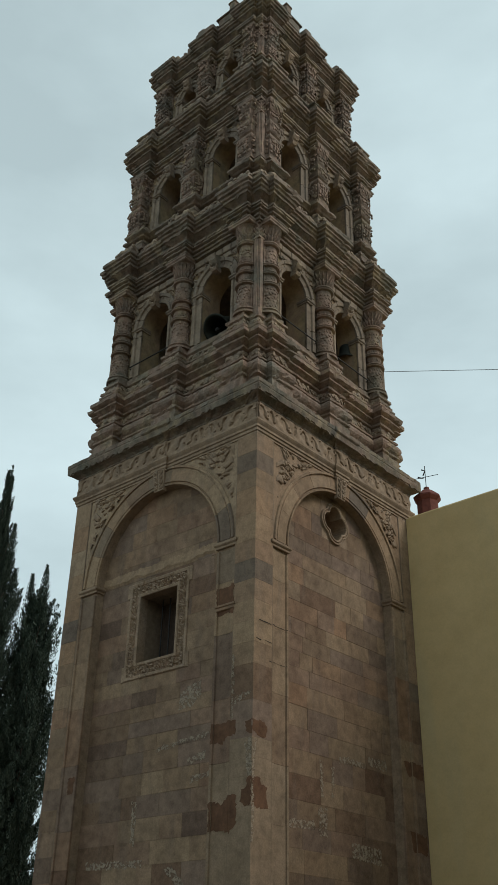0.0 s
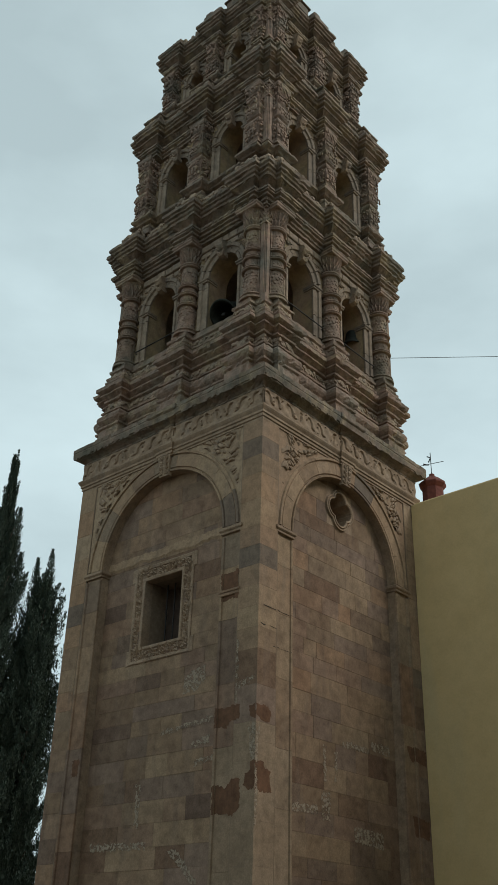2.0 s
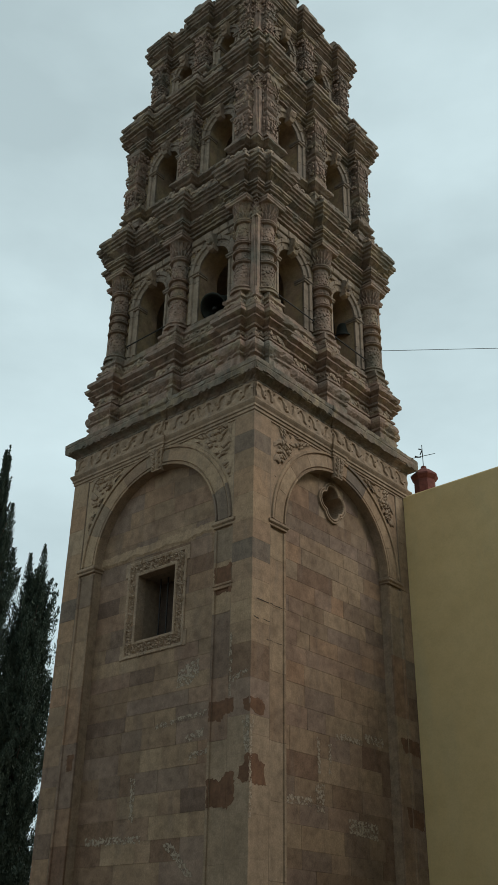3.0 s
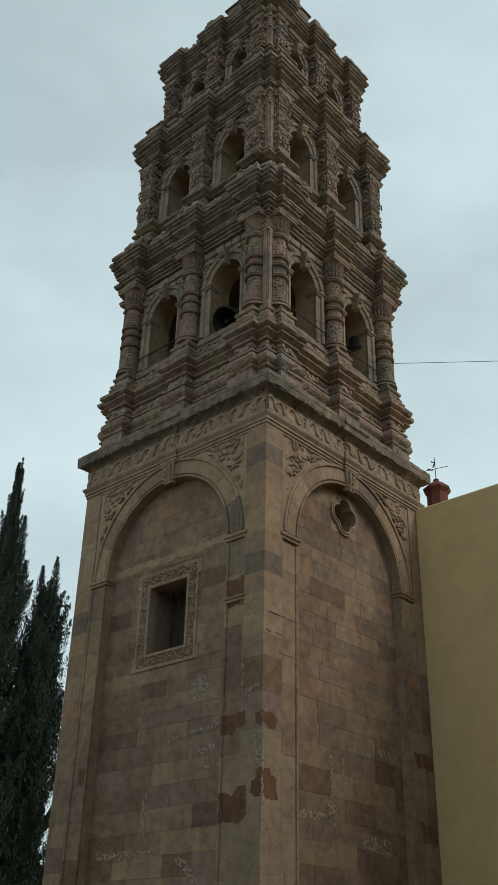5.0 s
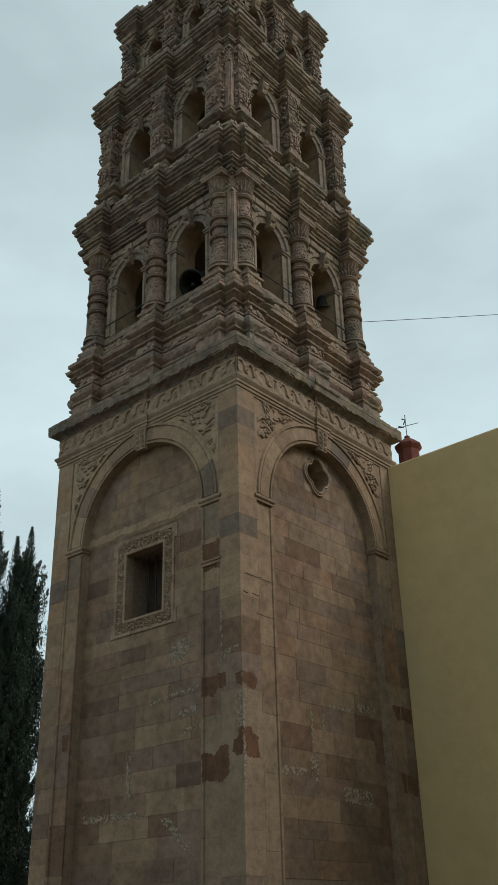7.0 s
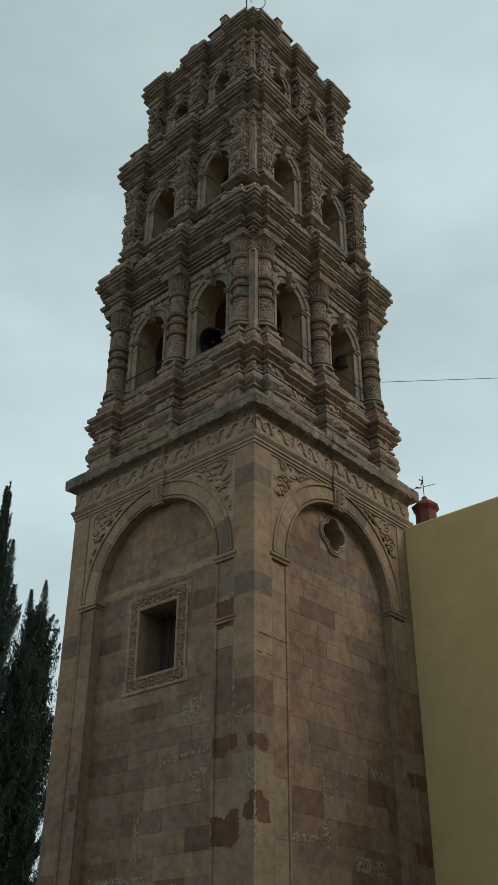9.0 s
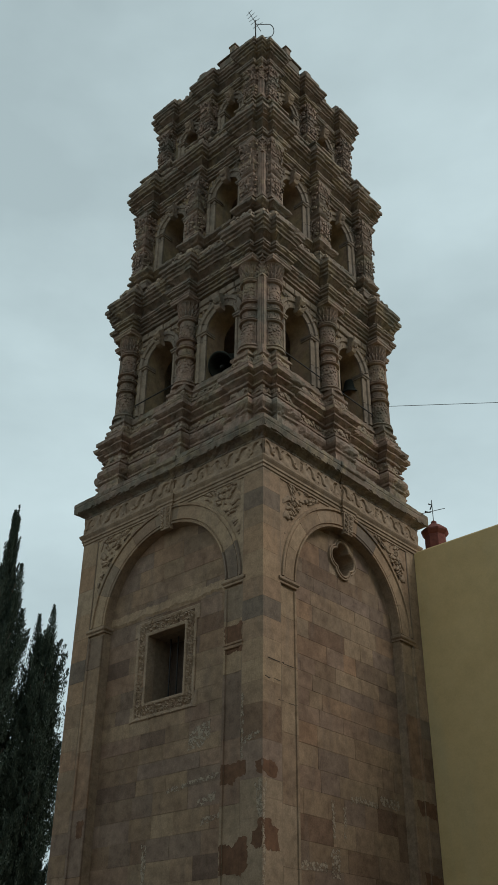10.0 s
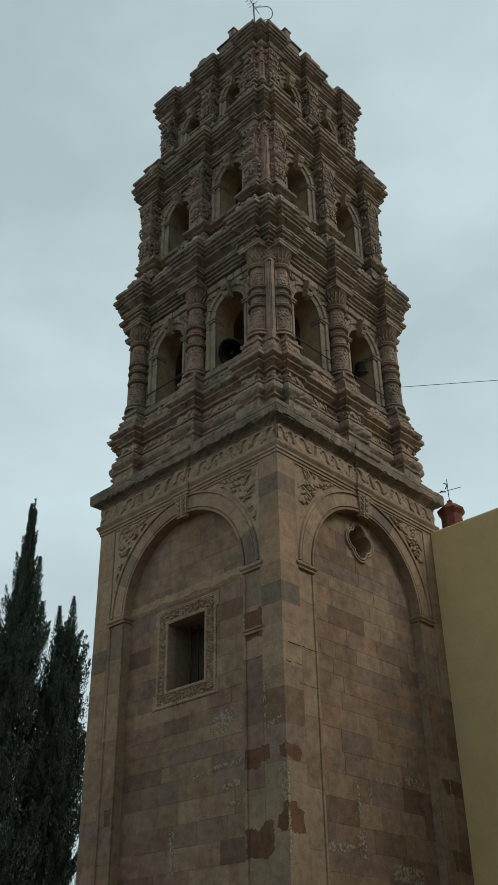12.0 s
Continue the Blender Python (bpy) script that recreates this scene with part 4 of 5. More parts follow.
m1 = moulding("entablature", P1, [(-0.3, 21.46), (-0.1, 21.5), (-0.1, 21.6), (-0.05, 21.62), (-0.05, 21.7), (0.02, 21.73), (0.02, 21.8), (0.09, 21.83), (0.09, 21.88), (0.12, 21.9), (0.12, 21.97), (-0.15, 22.02), (-0.16, 22.20), (-0.08, 22.30), (0.06, 22.40), (0.1, 22.41), (0.1, 22.50), (0.155, 22.53), (0.175, 22.60), (0.235, 22.63), (0.235, 22.70), (0.29, 22.74), (0.29, 22.85), (0.2, 22.9), (0.06, 23.08), (0.06, 23.14), (-0.02, 23.18), (-0.02, 23.4), (-0.1, 23.45), (-0.3, 23.6)],
              "stepped zigzag entablature")
bands(m1, P1, [(-0.13, 22.06, 0.14, 0.2), (0.0, 23.18, 0.15, 0.19), (0.13, 22.53, 0.13, 0.13)])
# second belfry
P2 = (3.06, 2.94, 0.3, 0.72, 0.18, 0.40)
m1 = moulding("pedestal_course", P2, [(0.06, 23.3), (0.06, 23.52), (0.0, 23.55), (0.04, 23.6), (0.04, 23.66), (-0.14, 23.7), (-0.14, 23.95), (-0.04, 23.98), (0.0, 24.03), (0.07, 24.07), (0.11, 24.1), (0.11, 24.18), (0.04, 24.22), (0.04, 24.27), (-0.06, 24.31), (-0.08, 24.4), (-0.3, 24.45)], "carved pedestal course")
bands(m1, P2, [(-0.13, 23.72, 0.14, 0.2), (-0.03, 24.25, 0.12, 0.13)])
B2 = dict(wall=2.80, z0=23.5, z1=27.2, c=1.27, hw=0.52, sill=24.4, spring=26.0, trim=0.31, west=0.11, p0=24.38, p1=27.1, r=0.31, u=2.52, n=2.94, H=3.08,
          maker=tapered_pillar, pillar="tapered_pillar", label="middle belfry with tapered pillars and arches")
belfry(B2)
m1 = moulding("entablature", P2, [(-0.28, 26.98), (-0.04, 27.02), (-0.04, 27.1), (0.02, 27.13), (0.02, 27.2), (0.09, 27.23), (0.09, 27.29), (0.12, 27.31), (0.12, 27.38), (-0.15, 27.44), (-0.16, 27.62), (-0.08, 27.72), (0.06, 27.82), (0.1, 27.83), (0.1, 27.92), (0.205, 27.95), (0.225, 28.02), (0.285, 28.05), (0.285, 28.12), (0.34, 28.16), (0.34, 28.27), (0.26, 28.38), (0.14, 28.56), (0.14, 28.62), (0.02, 28.66), (0.02, 28.88), (0.08, 28.92), (0.08, 28.98), (-0.1, 29.06), (-0.4, 29.3)], "stepped zigzag entablature")
bands(m1, P2, [(-0.13, 27.48, 0.14, 0.2), (0.03, 28.66, 0.14, 0.19), (0.16, 27.95, 0.13, 0.13)])
# third belfry
P3 = (2.66, 2.56, 0.26, 0.62, 0.16, 0.36)
m1 = moulding("pedestal_course", P3, [(0.04, 28.95), (0.04, 29.22), (0.0, 29.25), (0.0, 29.3), (-0.06, 29.33), (-0.06, 29.55), (0.0, 29.58), (0.06, 29.63), (0.06, 29.7), (0.0, 29.73), (0.0, 29.78), (-0.06, 29.82), (-0.08, 29.98), (-0.3, 30.02)], "carved pedestal course")
bands(m1, P3, [(-0.06, 29.33, 0.13, 0.18), (-0.05, 29.82, 0.12, 0.13)])
B3 = dict(wall=2.44, z0=29.2, z1=31.7, c=1.05, hw=0.36, sill=29.95, spring=30.8, trim=0.27, west=0.07, p0=29.96, p1=31.62, r=0.27, u=2.18, n=2.56, H=2.68,
          maker=tapered_pillar, pillar="tapered_pillar", label="upper belfry with short pillars and arches")
belfry(B3)
m1 = moulding("entablature", P3, [(-0.26, 31.48), (-0.04, 31.52), (-0.04, 31.59), (0.03, 31.62), (0.03, 31.68), (0.1, 31.71), (0.1, 31.77), (0.12, 31.79), (0.12, 31.86), (-0.15, 31.94), (-0.16, 32.12), (-0.08, 32.22), (0.06, 32.32), (0.1, 32.34), (0.1, 32.42), (0.155, 32.45), (0.175, 32.52), (0.235, 32.55), (0.235, 32.62), (0.29, 32.66), (0.29, 32.77), (0.2, 32.88), (0.02, 33.0), (0.02, 33.2), (0.04, 33.22), (0.04, 33.28), (-0.4, 33.36)], "crowning zigzag cornice")
bands(m1, P3, [(-0.13, 31.96, 0.13, 0.18), (0.0, 33.0, 0.14, 0.18), (0.13, 32.45, 0.13, 0.13)])

# low blocks that stand on the crowning cornice over the pillars, and the attic at the open corner with its two stubs
for k in range(2):
    near = 1 if k == 0 else -1
    for u, hw, n1, z1 in ((-2.0, 0.2, 2.78, 33.4), (0.0, 0.42, 2.97, 33.2), (2.0, 0.2, 2.78, 33.4)):
        t = Shape()
        t.block(u - hw, u + hw, 2.2, n1, 32.8, z1, 0.05)
        t.block(u - hw * 0.9, u - hw * 0.1, 2.3, n1 - 0.04, z1 - 0.05, z1 + 0.2, 0.06)
        t.block(u - hw * 0.1, u + hw * 0.5, 2.3, n1 - 0.1, z1 - 0.05, z1 + 0.12, 0.06)
        part("crown_block", t.turned(k), M_DARK, m1)
    t = Shape()
    a, b = sorted((near * 0.58, near * 1.62))
    t.block(a, b, 2.4, 2.76, 33.0, 33.4, 0.03)
    a, b = sorted((near * 0.5, near * 1.66))
    t.block(a, b, 2.36, 2.82, 33.4, 33.46, 0.02)
    part("attic_wall", t.turned(k), M_DARK, m1, "low attic wall under a thin slab")
    t = Shape()
    a, b = sorted((near * 1.14, near * 1.42))
    t.block(a, b, 2.5, 2.8, 33.46, 33.82, 0.03)
    t.block(a - 0.03, b + 0.03, 2.47, 2.83, 33.82, 33.88, 0.02)
    part("stub_post", t.turned(k), M_PINK, m1, "broken stub of a finial post")
    # rounded stones of uneven size left along the rest of the cornice
    rr = random.Random(80 + k)
    u = -near * 2.6
    while abs(u + near * 2.6) < 3.6:
        t = Shape()
        w = rr.uniform(0.12, 0.3)
        a, b = sorted((u, u + near * w))
        t.block(a, b, 2.4, 2.66 + rr.uniform(-0.05, 0.06), 32.95, 33.22 + rr.uniform(-0.06, 0.14), 0.04)
        part("coping_stone", t.turned(k), M_DARK, m1)
        u += near * (w + rr.uniform(0.02, 0.22))

# jointed stones over the arches, between the capitals of the lower columns
rr = random.Random(90)
for k in range(2):
    for a, b in ((-2.25, -0.38), (0.38, 2.25)):
        u = a
        while u < b - 0.05:
            w = rr.uniform(0.26, 0.46)
            if b - u - w < 0.2:
                w = b - u
            t = Shape()
            t.block(u + 0.009, u + w - 0.009, 2.8, 2.99 + rr.uniform(-0.012, 0.012), 21.02, 21.2, 0.015)
            t.block(u + 0.009, u + w - 0.009, 2.8, 3.05 + rr.uniform(-0.012, 0.012), 21.205, 21.44, 0.02)
            part("architrave_stone", t.turned(k), M_TRIM, tower)
            u += w

# guard rails across the lower arches
for k in range(2):
    for sg in (-1, 1)[:1 + k]:
        r_ = Shape()
        c = sg * 1.33
        n = 2.94 + 0.16
        z = 18.62
        r_.tube([(c - 0.9, n - 0.2, z - 0.22), (c - 0.9, n, z), (c + 0.9, n, z), (c + 0.9, n - 0.2, z - 0.22)], 0.02, 6)
        part("guard_rail", r_.turned(k), M_IRON, tower, "thin iron rod across the arch")


# ---------------------------------------------------------------- bells, antenna, cable
def bell(at, r, h, label, top, tilt=0.0):
    ob = thing("bell", label, "bell", at, "bells in the lower belfry")
    ob.rotation_euler = (radians(tilt), 0, 0)
    s = Shape()
    prof = [(1.0, 0.0), (1.02, 0.03), (0.93, 0.1), (0.8, 0.22), (0.7, 0.4), (0.64, 0.62), (0.6, 0.8), (0.5, 0.92), (0.3, 0.98), (0.12, 1.0)]
    inner = [(0.0, 0.9), (0.4, 0.86), (0.54, 0.6), (0.6, 0.4), (0.7, 0.22), (0.88, 0.02)]
    s.lathe(0, 0, [(a * r, b * h) for a, b in inner + prof], 28, 0.0, False)
    part("body", s, M_BRONZE, ob, smooth=True)
    y = Shape()
    y.box((-r * 0.3, -0.05, h * 0.98), (r * 0.3, 0.05, h * 1.12))
    part("yoke", y, M_IRON, ob)
    cl = Shape()
    cl.lathe(0, 0, [(0.02, h * 0.9), (0.02, h * 0.2), (0.07, h * 0.12), (0.07, h * 0.02), (0.02, -0.05)], 10)
    part("clapper", cl, M_IRON, ob)
    a = Shape()
    back = Matrix.Rotation(radians(-tilt), 3, "X")
    crown = Vector((0, 0, h * 1.1))
    a.tube([crown, crown + back @ Vector((0, 0, top - at[2] - h * 1.1 * math.cos(radians(tilt))))], 0.03, 6)
    part("hanger", a, M_IRON, ob)


bell((1.22, -2.78, 18.62), 0.48, 0.86, "large dark bronze bell tipped outward in an arch", 21.45, -48)
bell((2.45, 2.02, 19.55), 0.34, 0.6, "small dark bronze bell hanging in an arch", 21.45)

aerial = thing("antenna", "thin metal antenna mast with a bent loop on the cornice", "antenna", (2.42, -2.72, 33.15))
s = Shape()
s.tube([(0, 0, 0.0), (-0.02, -0.02, 1.25)], 0.024, 6)
part("mast", s, M_IRON, aerial)
s = Shape()
pts = [(0.0, 0.0, 1.02)] + [(0.16 + 0.18 * q / 3, 0.16 + 0.18 * q / 3, 1.02 + 0.03 * q / 3) for q in range(4)]
pts += [(0.34 + 0.14 * math.sin(a), 0.34 + 0.14 * math.sin(a), 0.66 + 0.39 * math.cos(a)) for a in [math.pi * i / 8 for i in range(1, 9)]]
pts += [(0.16, 0.16, 0.2)]
s.tube(pts, 0.016, 6)
part("loop", s, M_IRON, aerial)
s = Shape()
s.tube([(-0.2, -0.2, 1.75), (0.13, 0.13, 0.6)], 0.012, 5)
for q, L in ((0.05, 0.07), (0.2, 0.09), (0.35, 0.1), (0.5, 0.11), (0.7, 0.12)):
    x = -0.2 + 0.36 * q
    s.tube([(x - L, x - L, 1.75 - 1.15 * q - 0.2), (x + L, x + L, 1.75 - 1.15 * q + 0.2)], 0.009, 5)
part("boom", s, M_IRON, aerial)

s = Shape()
s.tube([(3.12 + 30 * q / 12, 3.12 + 28.8 * q / 12, 19.4 + 3.9 * q / 12 - 0.9 * (q / 12) * (1 - q / 12)) for q in range(13)], 0.0095, 5)
tagged(new("cable", s.mesh("cable", M_IRON)), "thin dark cable strung from the belfry corner", "cable")


# ---------------------------------------------------------------- added unseen walls: close the yard behind the camera, shade the lower tower
for i, (a, b) in enumerate((((34, -40, 0), (34.5, 24, 23)), ((-30, -40.5, 0), (34.5, -40, 13)))):
    s = Shape()
    s.box(a, b)
    tagged(new("wall_east" if i == 0 else "wall_south", s.mesh("blocker_wall", M_YELLOW)), "added unseen yellow wall that cuts light from the lower tower", "wall", kind="structure")

# ---------------------------------------------------------------- church wall and its turret
church = thing("church", "yellow limewashed church building joined to the tower", "building")
s = Shape()
s.box((3.52, 3.25, 0), (26, 22, 13.98))
s.box((-3.4, 3.9, 0), (3.52, 22, 13.9))
part("wall", s, M_YELLOW, church)
s = Shape()
s.tube([(3.6, 3.358, 13.95), (12, 3.358, 13.97), (26, 3.358, 13.98)], 0.11, 14)
part("coping", s, M_YELLOW, church, "rounded limewashed wall top")

turret = thing("roof_turret", "small dark red octagonal roof turret with a weather vane", "turret", (3.69, 4.3, 13.88))
s = Shape()
s.lathe(0, 0, [(0.36, 0), (0.34, 0.1), (0.33, 1.0), (0.37, 1.04), (0.43, 1.12), (0.43, 1.17), (0.2, 1.38), (0.09, 1.45), (0.09, 1.52), (0.03, 1.56)], 8)
part("body", s, M_RED, turret)
s = Shape()
s.tube([(0, 0, 1.5), (0, 0, 2.3)], 0.012, 6)
s.tube([(-0.34, -0.2, 1.84), (0.34, 0.2, 1.97)], 0.01, 6)
s.tube([(-0.2, -0.12, 1.9), (-0.05, -0.03, 1.86)], 0.035, 5, 0.3)
s.tube([(-0.08, 0, 1.98), (0.0, 0, 2.12), (-0.12, 0, 2.2)], 0.022, 5)
part("weather_vane", s, M_IRON, turret)

# ---------------------------------------------------------------- trees
def flame(c, r, x, y, z, dx, dy, length, width, count, leaf):
    """A tuft of cypress sprays that narrows to a point along its own lean."""
    for i in range(count):
        q = r.random() ** 1.25
        w = width * (1 - q) ** 0.75 * min(1.0, 0.45 + q * 2.5)
        a, d = r.uniform(0, 6.283), w * math.sqrt(r.random())
        px, py, pz = x + dx * q + d * math.cos(a), y + dy * q + d * math.sin(a), z + length * q
        L = leaf * r.uniform(0.6, 1.4)
        th = a + r.uniform(-0.8, 0.8)
        lean = r.uniform(0.1, 0.8)
        ex, ey, ez = L * lean * math.cos(th), L * lean * math.sin(th), L * r.uniform(0.6, 1.0)
        sx, sy = -math.sin(th) * L * 0.2, math.cos(th) * L * 0.2
        c.add([(px, py, pz), (px + ex * 0.5 + sx, py + ey * 0.5 + sy, pz + ez * 0.45), (px + ex, py + ey, pz + ez), (px + ex * 0.5 - sx, py + ey * 0.5 - sy, pz + ez * 0.5)], [(0, 1, 2, 3)])


def cypress(at, height, girth, leaders, seed, label):
    """girth: radius at steps of a tenth of the height, from the ground up; leaders: offsets and heights of extra tops."""
    ob = thing("cypress", label, "tree", at, "cypresses beside the tower")
    r = random.Random(seed)
    t = Shape()
    t.lathe(0, 0, [(0.36, 0), (0.27, 1.0), (0.16, height * 0.6), (0.02, height * 0.96)], 9)
    for i in range(40):
        f = r.uniform(0.08, 0.85)
        a = r.uniform(0, 6.283)
        rr = girth[min(9, int(f * 10))] * 0.75
        z = f * height
        t.tube([(0, 0, z), (rr * 0.5 * math.cos(a), rr * 0.5 * math.sin(a), z + 0.35), (rr * math.cos(a), rr * math.sin(a), z + 1.1)], 0.05, 5, 0.3)
    part("trunk", t, M_BARK, ob)
    c = Shape()
    n = 0
    z = 0.5
    while z < height - 0.9:
        f = z / height
        k = f * 10
        i = min(9, int(k))
        rad = girth[i] + (girth[i + 1] - girth[i]) * (k - i)
        for j in range(int(3 + rad * 7)):
            a = r.uniform(0, 6.283)
            clump = 1 + 0.36 * noise.noise(Vector((math.cos(a) * 0.9 + seed * 5, math.sin(a) * 0.9, z * 0.75)))
            big = 0.45 + 1.1 * r.random() ** 1.8
            d = rad * clump * (0.4 + 0.5 * r.random() + 0.12 * math.sin(z * 4.1 + 2.0 * math.sin(a * 2 + z)))
            out = 0.46 * big * min(1.0, 0.15 + rad * 0.7)
            flame(c, r, d * math.cos(a), d * math.sin(a), z + r.uniform(-0.2, 0.2), out * math.cos(a), out * math.sin(a), min(1.15 * big, (height - z) * 0.6), 0.05 + 0.27 * min(1.0, rad) * big, 230, 0.1)
        z += 0.2
    flame(c, r, 0, 0, height * 0.82, 0.06, 0.03, height * 0.18, 0.11, 1000, 0.085)
    for x, y, h in leaders:
        for q in range(6):
            zz = h - 3.6 + q * 0.4
            flame(c, r, x * (0.86 + 0.02 * q), y * (0.86 + 0.02 * q), zz, x * 0.1, y * 0.1, (h - zz), 0.32, 300, 0.1)
    # shaded inner sprays, larger and close-set
    for i in range(int(560 * height)):
        f = r.random() ** 1.2 * 0.9
        q = f * 10
        i0 = min(9, int(q))
        rad = (girth[i0] + (girth[i0 + 1] - girth[i0]) * (q - i0)) * 0.8
        a, d = r.uniform(0, 6.283), rad * math.sqrt(r.random())
        x, y, zz = d * math.cos(a), d * math.sin(a), f * height + r.uniform(0, 0.5)
        L, th = r.uniform(0.13, 0.24), r.uniform(0, 6.283)
        ex, ey = 0.5 * L * math.cos(th), 0.5 * L * math.sin(th)
        c.add([(x, y, zz), (x + ex - ey * 0.7, y + ey + ex * 0.7, zz + L * 0.4), (x + ex, y + ey, zz + L), (x + ex + ey * 0.7, y + ey - ex * 0.7, zz + L * 0.5)], [(0, 1, 2, 3)])
    part("crown", c, M_CYPRESS, ob)


cypress((-14.95, 1.35, 0), 21.4, [3.0, 3.1, 3.0, 2.5, 1.62, 1.36, 1.14, 0.76, 0.36, 0.13, 0.01], [(-0.8, -0.7, 15.9), (0.62, 0.55, 16.6), (0.4, 0.35, 18.6)], 1, "tall dark green cypress with a pointed top")
cypress((-13.95, 3.0, 0), 16.1, [1.3, 1.3, 1.2, 1.1, 1.0, 0.98, 0.95, 0.86, 0.74, 0.48, 0.1], [(0.12, 0.1, 17.0), (-0.3, -0.26, 16.6), (0.75, 0.68, 11.4)], 2, "dark green forked cypress close to the tower")
cypress((-15.2, 2.9, 0), 9.6, [1.9, 2.0, 1.9, 1.8, 1.65, 1.4, 1.1, 0.85, 0.55, 0.25, 0.05], [], 3, "shorter bushy dark green cypress between its neighbours")


def broad_tree(at, height, seed, label):
    ob = thing("tree", label, "tree", at)
    r = random.Random(seed)
    t = Shape()
    t.lathe(0, 0, [(0.35, 0), (0.25, 1.5), (0.2, height * 0.45), (0.04, height * 0.8)], 9)
    for i in range(9):
        a = i * 0.7
        z = height * (0.25 + 0.05 * i)
        t.tube([(0, 0, z), (0.9 * math.cos(a), 0.9 * math.sin(a), z + 0.7), (2.0 * math.cos(a), 2.0 * math.sin(a), z + 1.6)], 0.09, 6, 0.25)
    part("trunk", t, M_BARK, ob)
    c = Shape()
    for i in range(150):
        a, u = r.uniform(0, 6.283), r.uniform(-0.75, 1)
        d = 2.5 * math.sqrt(max(0.02, 1 - u * u)) * r.uniform(0.55, 1.0)
        cx, cy, cz = d * math.cos(a), d * math.sin(a), height * 0.6 + u * height * 0.36
        for j in range(240):
            x, y, z = cx + r.gauss(0, 0.28), cy + r.gauss(0, 0.28), cz + r.gauss(0, 0.22)
            L, th, ph = r.uniform(0.1, 0.18), r.uniform(0, 6.283), r.uniform(-0.9, 0.9)
            ex, ey, ez = L * math.cos(th) * math.cos(ph), L * math.sin(th) * math.cos(ph), L * math.sin(ph)
            sx, sy = -math.sin(th) * L * 0.35, math.cos(th) * L * 0.35
            c.add([(x, y, z), (x + ex * 0.5 + sx, y + ey * 0.5 + sy, z + ez * 0.5), (x + ex, y + ey, z + ez), (x + ex * 0.5 - sx, y + ey * 0.5 - sy, z + ez * 0.5)], [(0, 1, 2, 3)])
    part("crown", c, M_LEAF, ob)


broad_tree((-21.2, 2.0, 0), 10.9, 5, "leafy mid-green broadleaf tree beyond the cypresses")


# ---------------------------------------------------------------- worn patches and lime stains on the shaft
LEVELS = ((0.0, 2.25, -REC), (2.254, 2.342, -0.004), (2.342, 2.764, -0.039), (2.764, 2.853, -0.004), (2.862, 3.5, 0.0))


def clipped(poly, lo, hi):
    """The part of a polygon whose first coordinate lies between lo and hi."""
    for edge, keep in ((lo, 1), (hi, -1)):
        out = []
        for i, p in enumerate(poly):
            q = poly[i - 1]
            a, b_ = keep * (q[0] - edge), keep * (p[0] - edge)
            if (a < 0) != (b_ < 0):
                t = a / (a - b_)
                out.append((q[0] + t * (p[0] - q[0]), q[1] + t * (p[1] - q[1])))
            if b_ >= 0:
                out.append(p)
        poly = out
    return poly


def blotch(name, k, pts, n, material, parent, thick=0.004, seed=1, label=""):
    """A thin skin with a ragged outline that follows the steps of the wall: pts are corners (along, up)."""
    r = random.Random(seed)
    rag = min(0.03, 0.25 * (max(z for u, z in pts) - min(z for u, z in pts)))
    out = []
    m = len(pts)
    for i in range(m):
        a, b = Vector(pts[i]), Vector(pts[(i + 1) % m])
        steps = max(2, int((b - a).length / 0.05))
        for j in range(steps):
            p = a.lerp(b, j / steps)
            out.append((p.x + r.uniform(-rag, rag), p.y + r.uniform(-rag, rag)))
    sg = 1 if sum(u for u, z in pts) > 0 else -1
    s = Shape()
    for lo, hi, lev in LEVELS:
        poly = clipped([(sg * u, z) for u, z in out], lo, hi)
        q = len(poly)
        if q > 2:
            s.add([(sg * u, SH + lev + thick, z) for u, z in poly] + [(sg * u, SH + lev - 0.004, z) for u, z in poly], [tuple(range(q))] + [(i, (i + 1) % q, q + (i + 1) % q, q + i) for i in range(q)])
    return part(name, s.turned(k), material, parent, label)


SPALL = "ragged patch of bare red-brown stone"
for k, pts, n in ((1, [(-3.49, 5.6), (-3.2, 5.58), (-3.2, 5.45), (-3.02, 5.42), (-2.98, 5.0), (-3.49, 4.98)], SH), (0, [(3.2, 5.3), (3.2, 5.1), (3.34, 4.98), (3.49, 5.05), (3.49, 5.6), (3.36, 5.55), (3.38, 5.4)], SH),
                  (0, [(2.28, 5.2), (2.62, 5.1), (2.9, 5.28), (3.08, 5.22), (3.09, 4.7), (2.9, 4.5), (2.7, 4.58), (2.28, 4.6)], SH), (0, [(2.28, 6.8), (3.0, 6.82), (3.02, 6.5), (2.75, 6.5), (2.6, 6.36), (2.28, 6.4)], SH),
                  (1, [(-3.49, 6.75), (-3.1, 6.78), (-3.02, 6.6), (-3.06, 6.45), (-3.2, 6.42), (-3.49, 6.5)], SH), (0, [(3.3, 6.75), (3.49, 6.76), (3.49, 6.45), (3.32, 6.5)], SH),
                  (0, [(2.3, 10.0), (2.86, 10.02), (2.86, 9.3), (2.6, 9.35), (2.3, 9.28)], SH), (1, [(2.4, 6.9), (3.22, 6.88), (3.22, 6.5), (2.6, 6.55)], SH), (1, [(2.55, 5.2), (3.2, 5.15), (3.2, 4.7), (2.6, 4.75)], SH),
                  (0, [(-2.6, 6.2), (-2.3, 6.25), (-2.3, 5.85), (-2.58, 5.8)], SH)):
    blotch("worn_patch", k, pts, n, M_SPALL, shaft, 0.005, int(pts[0][1] * 100) + k, SPALL)
LIME = "flaking pale lime stain"
N1 = SH - REC
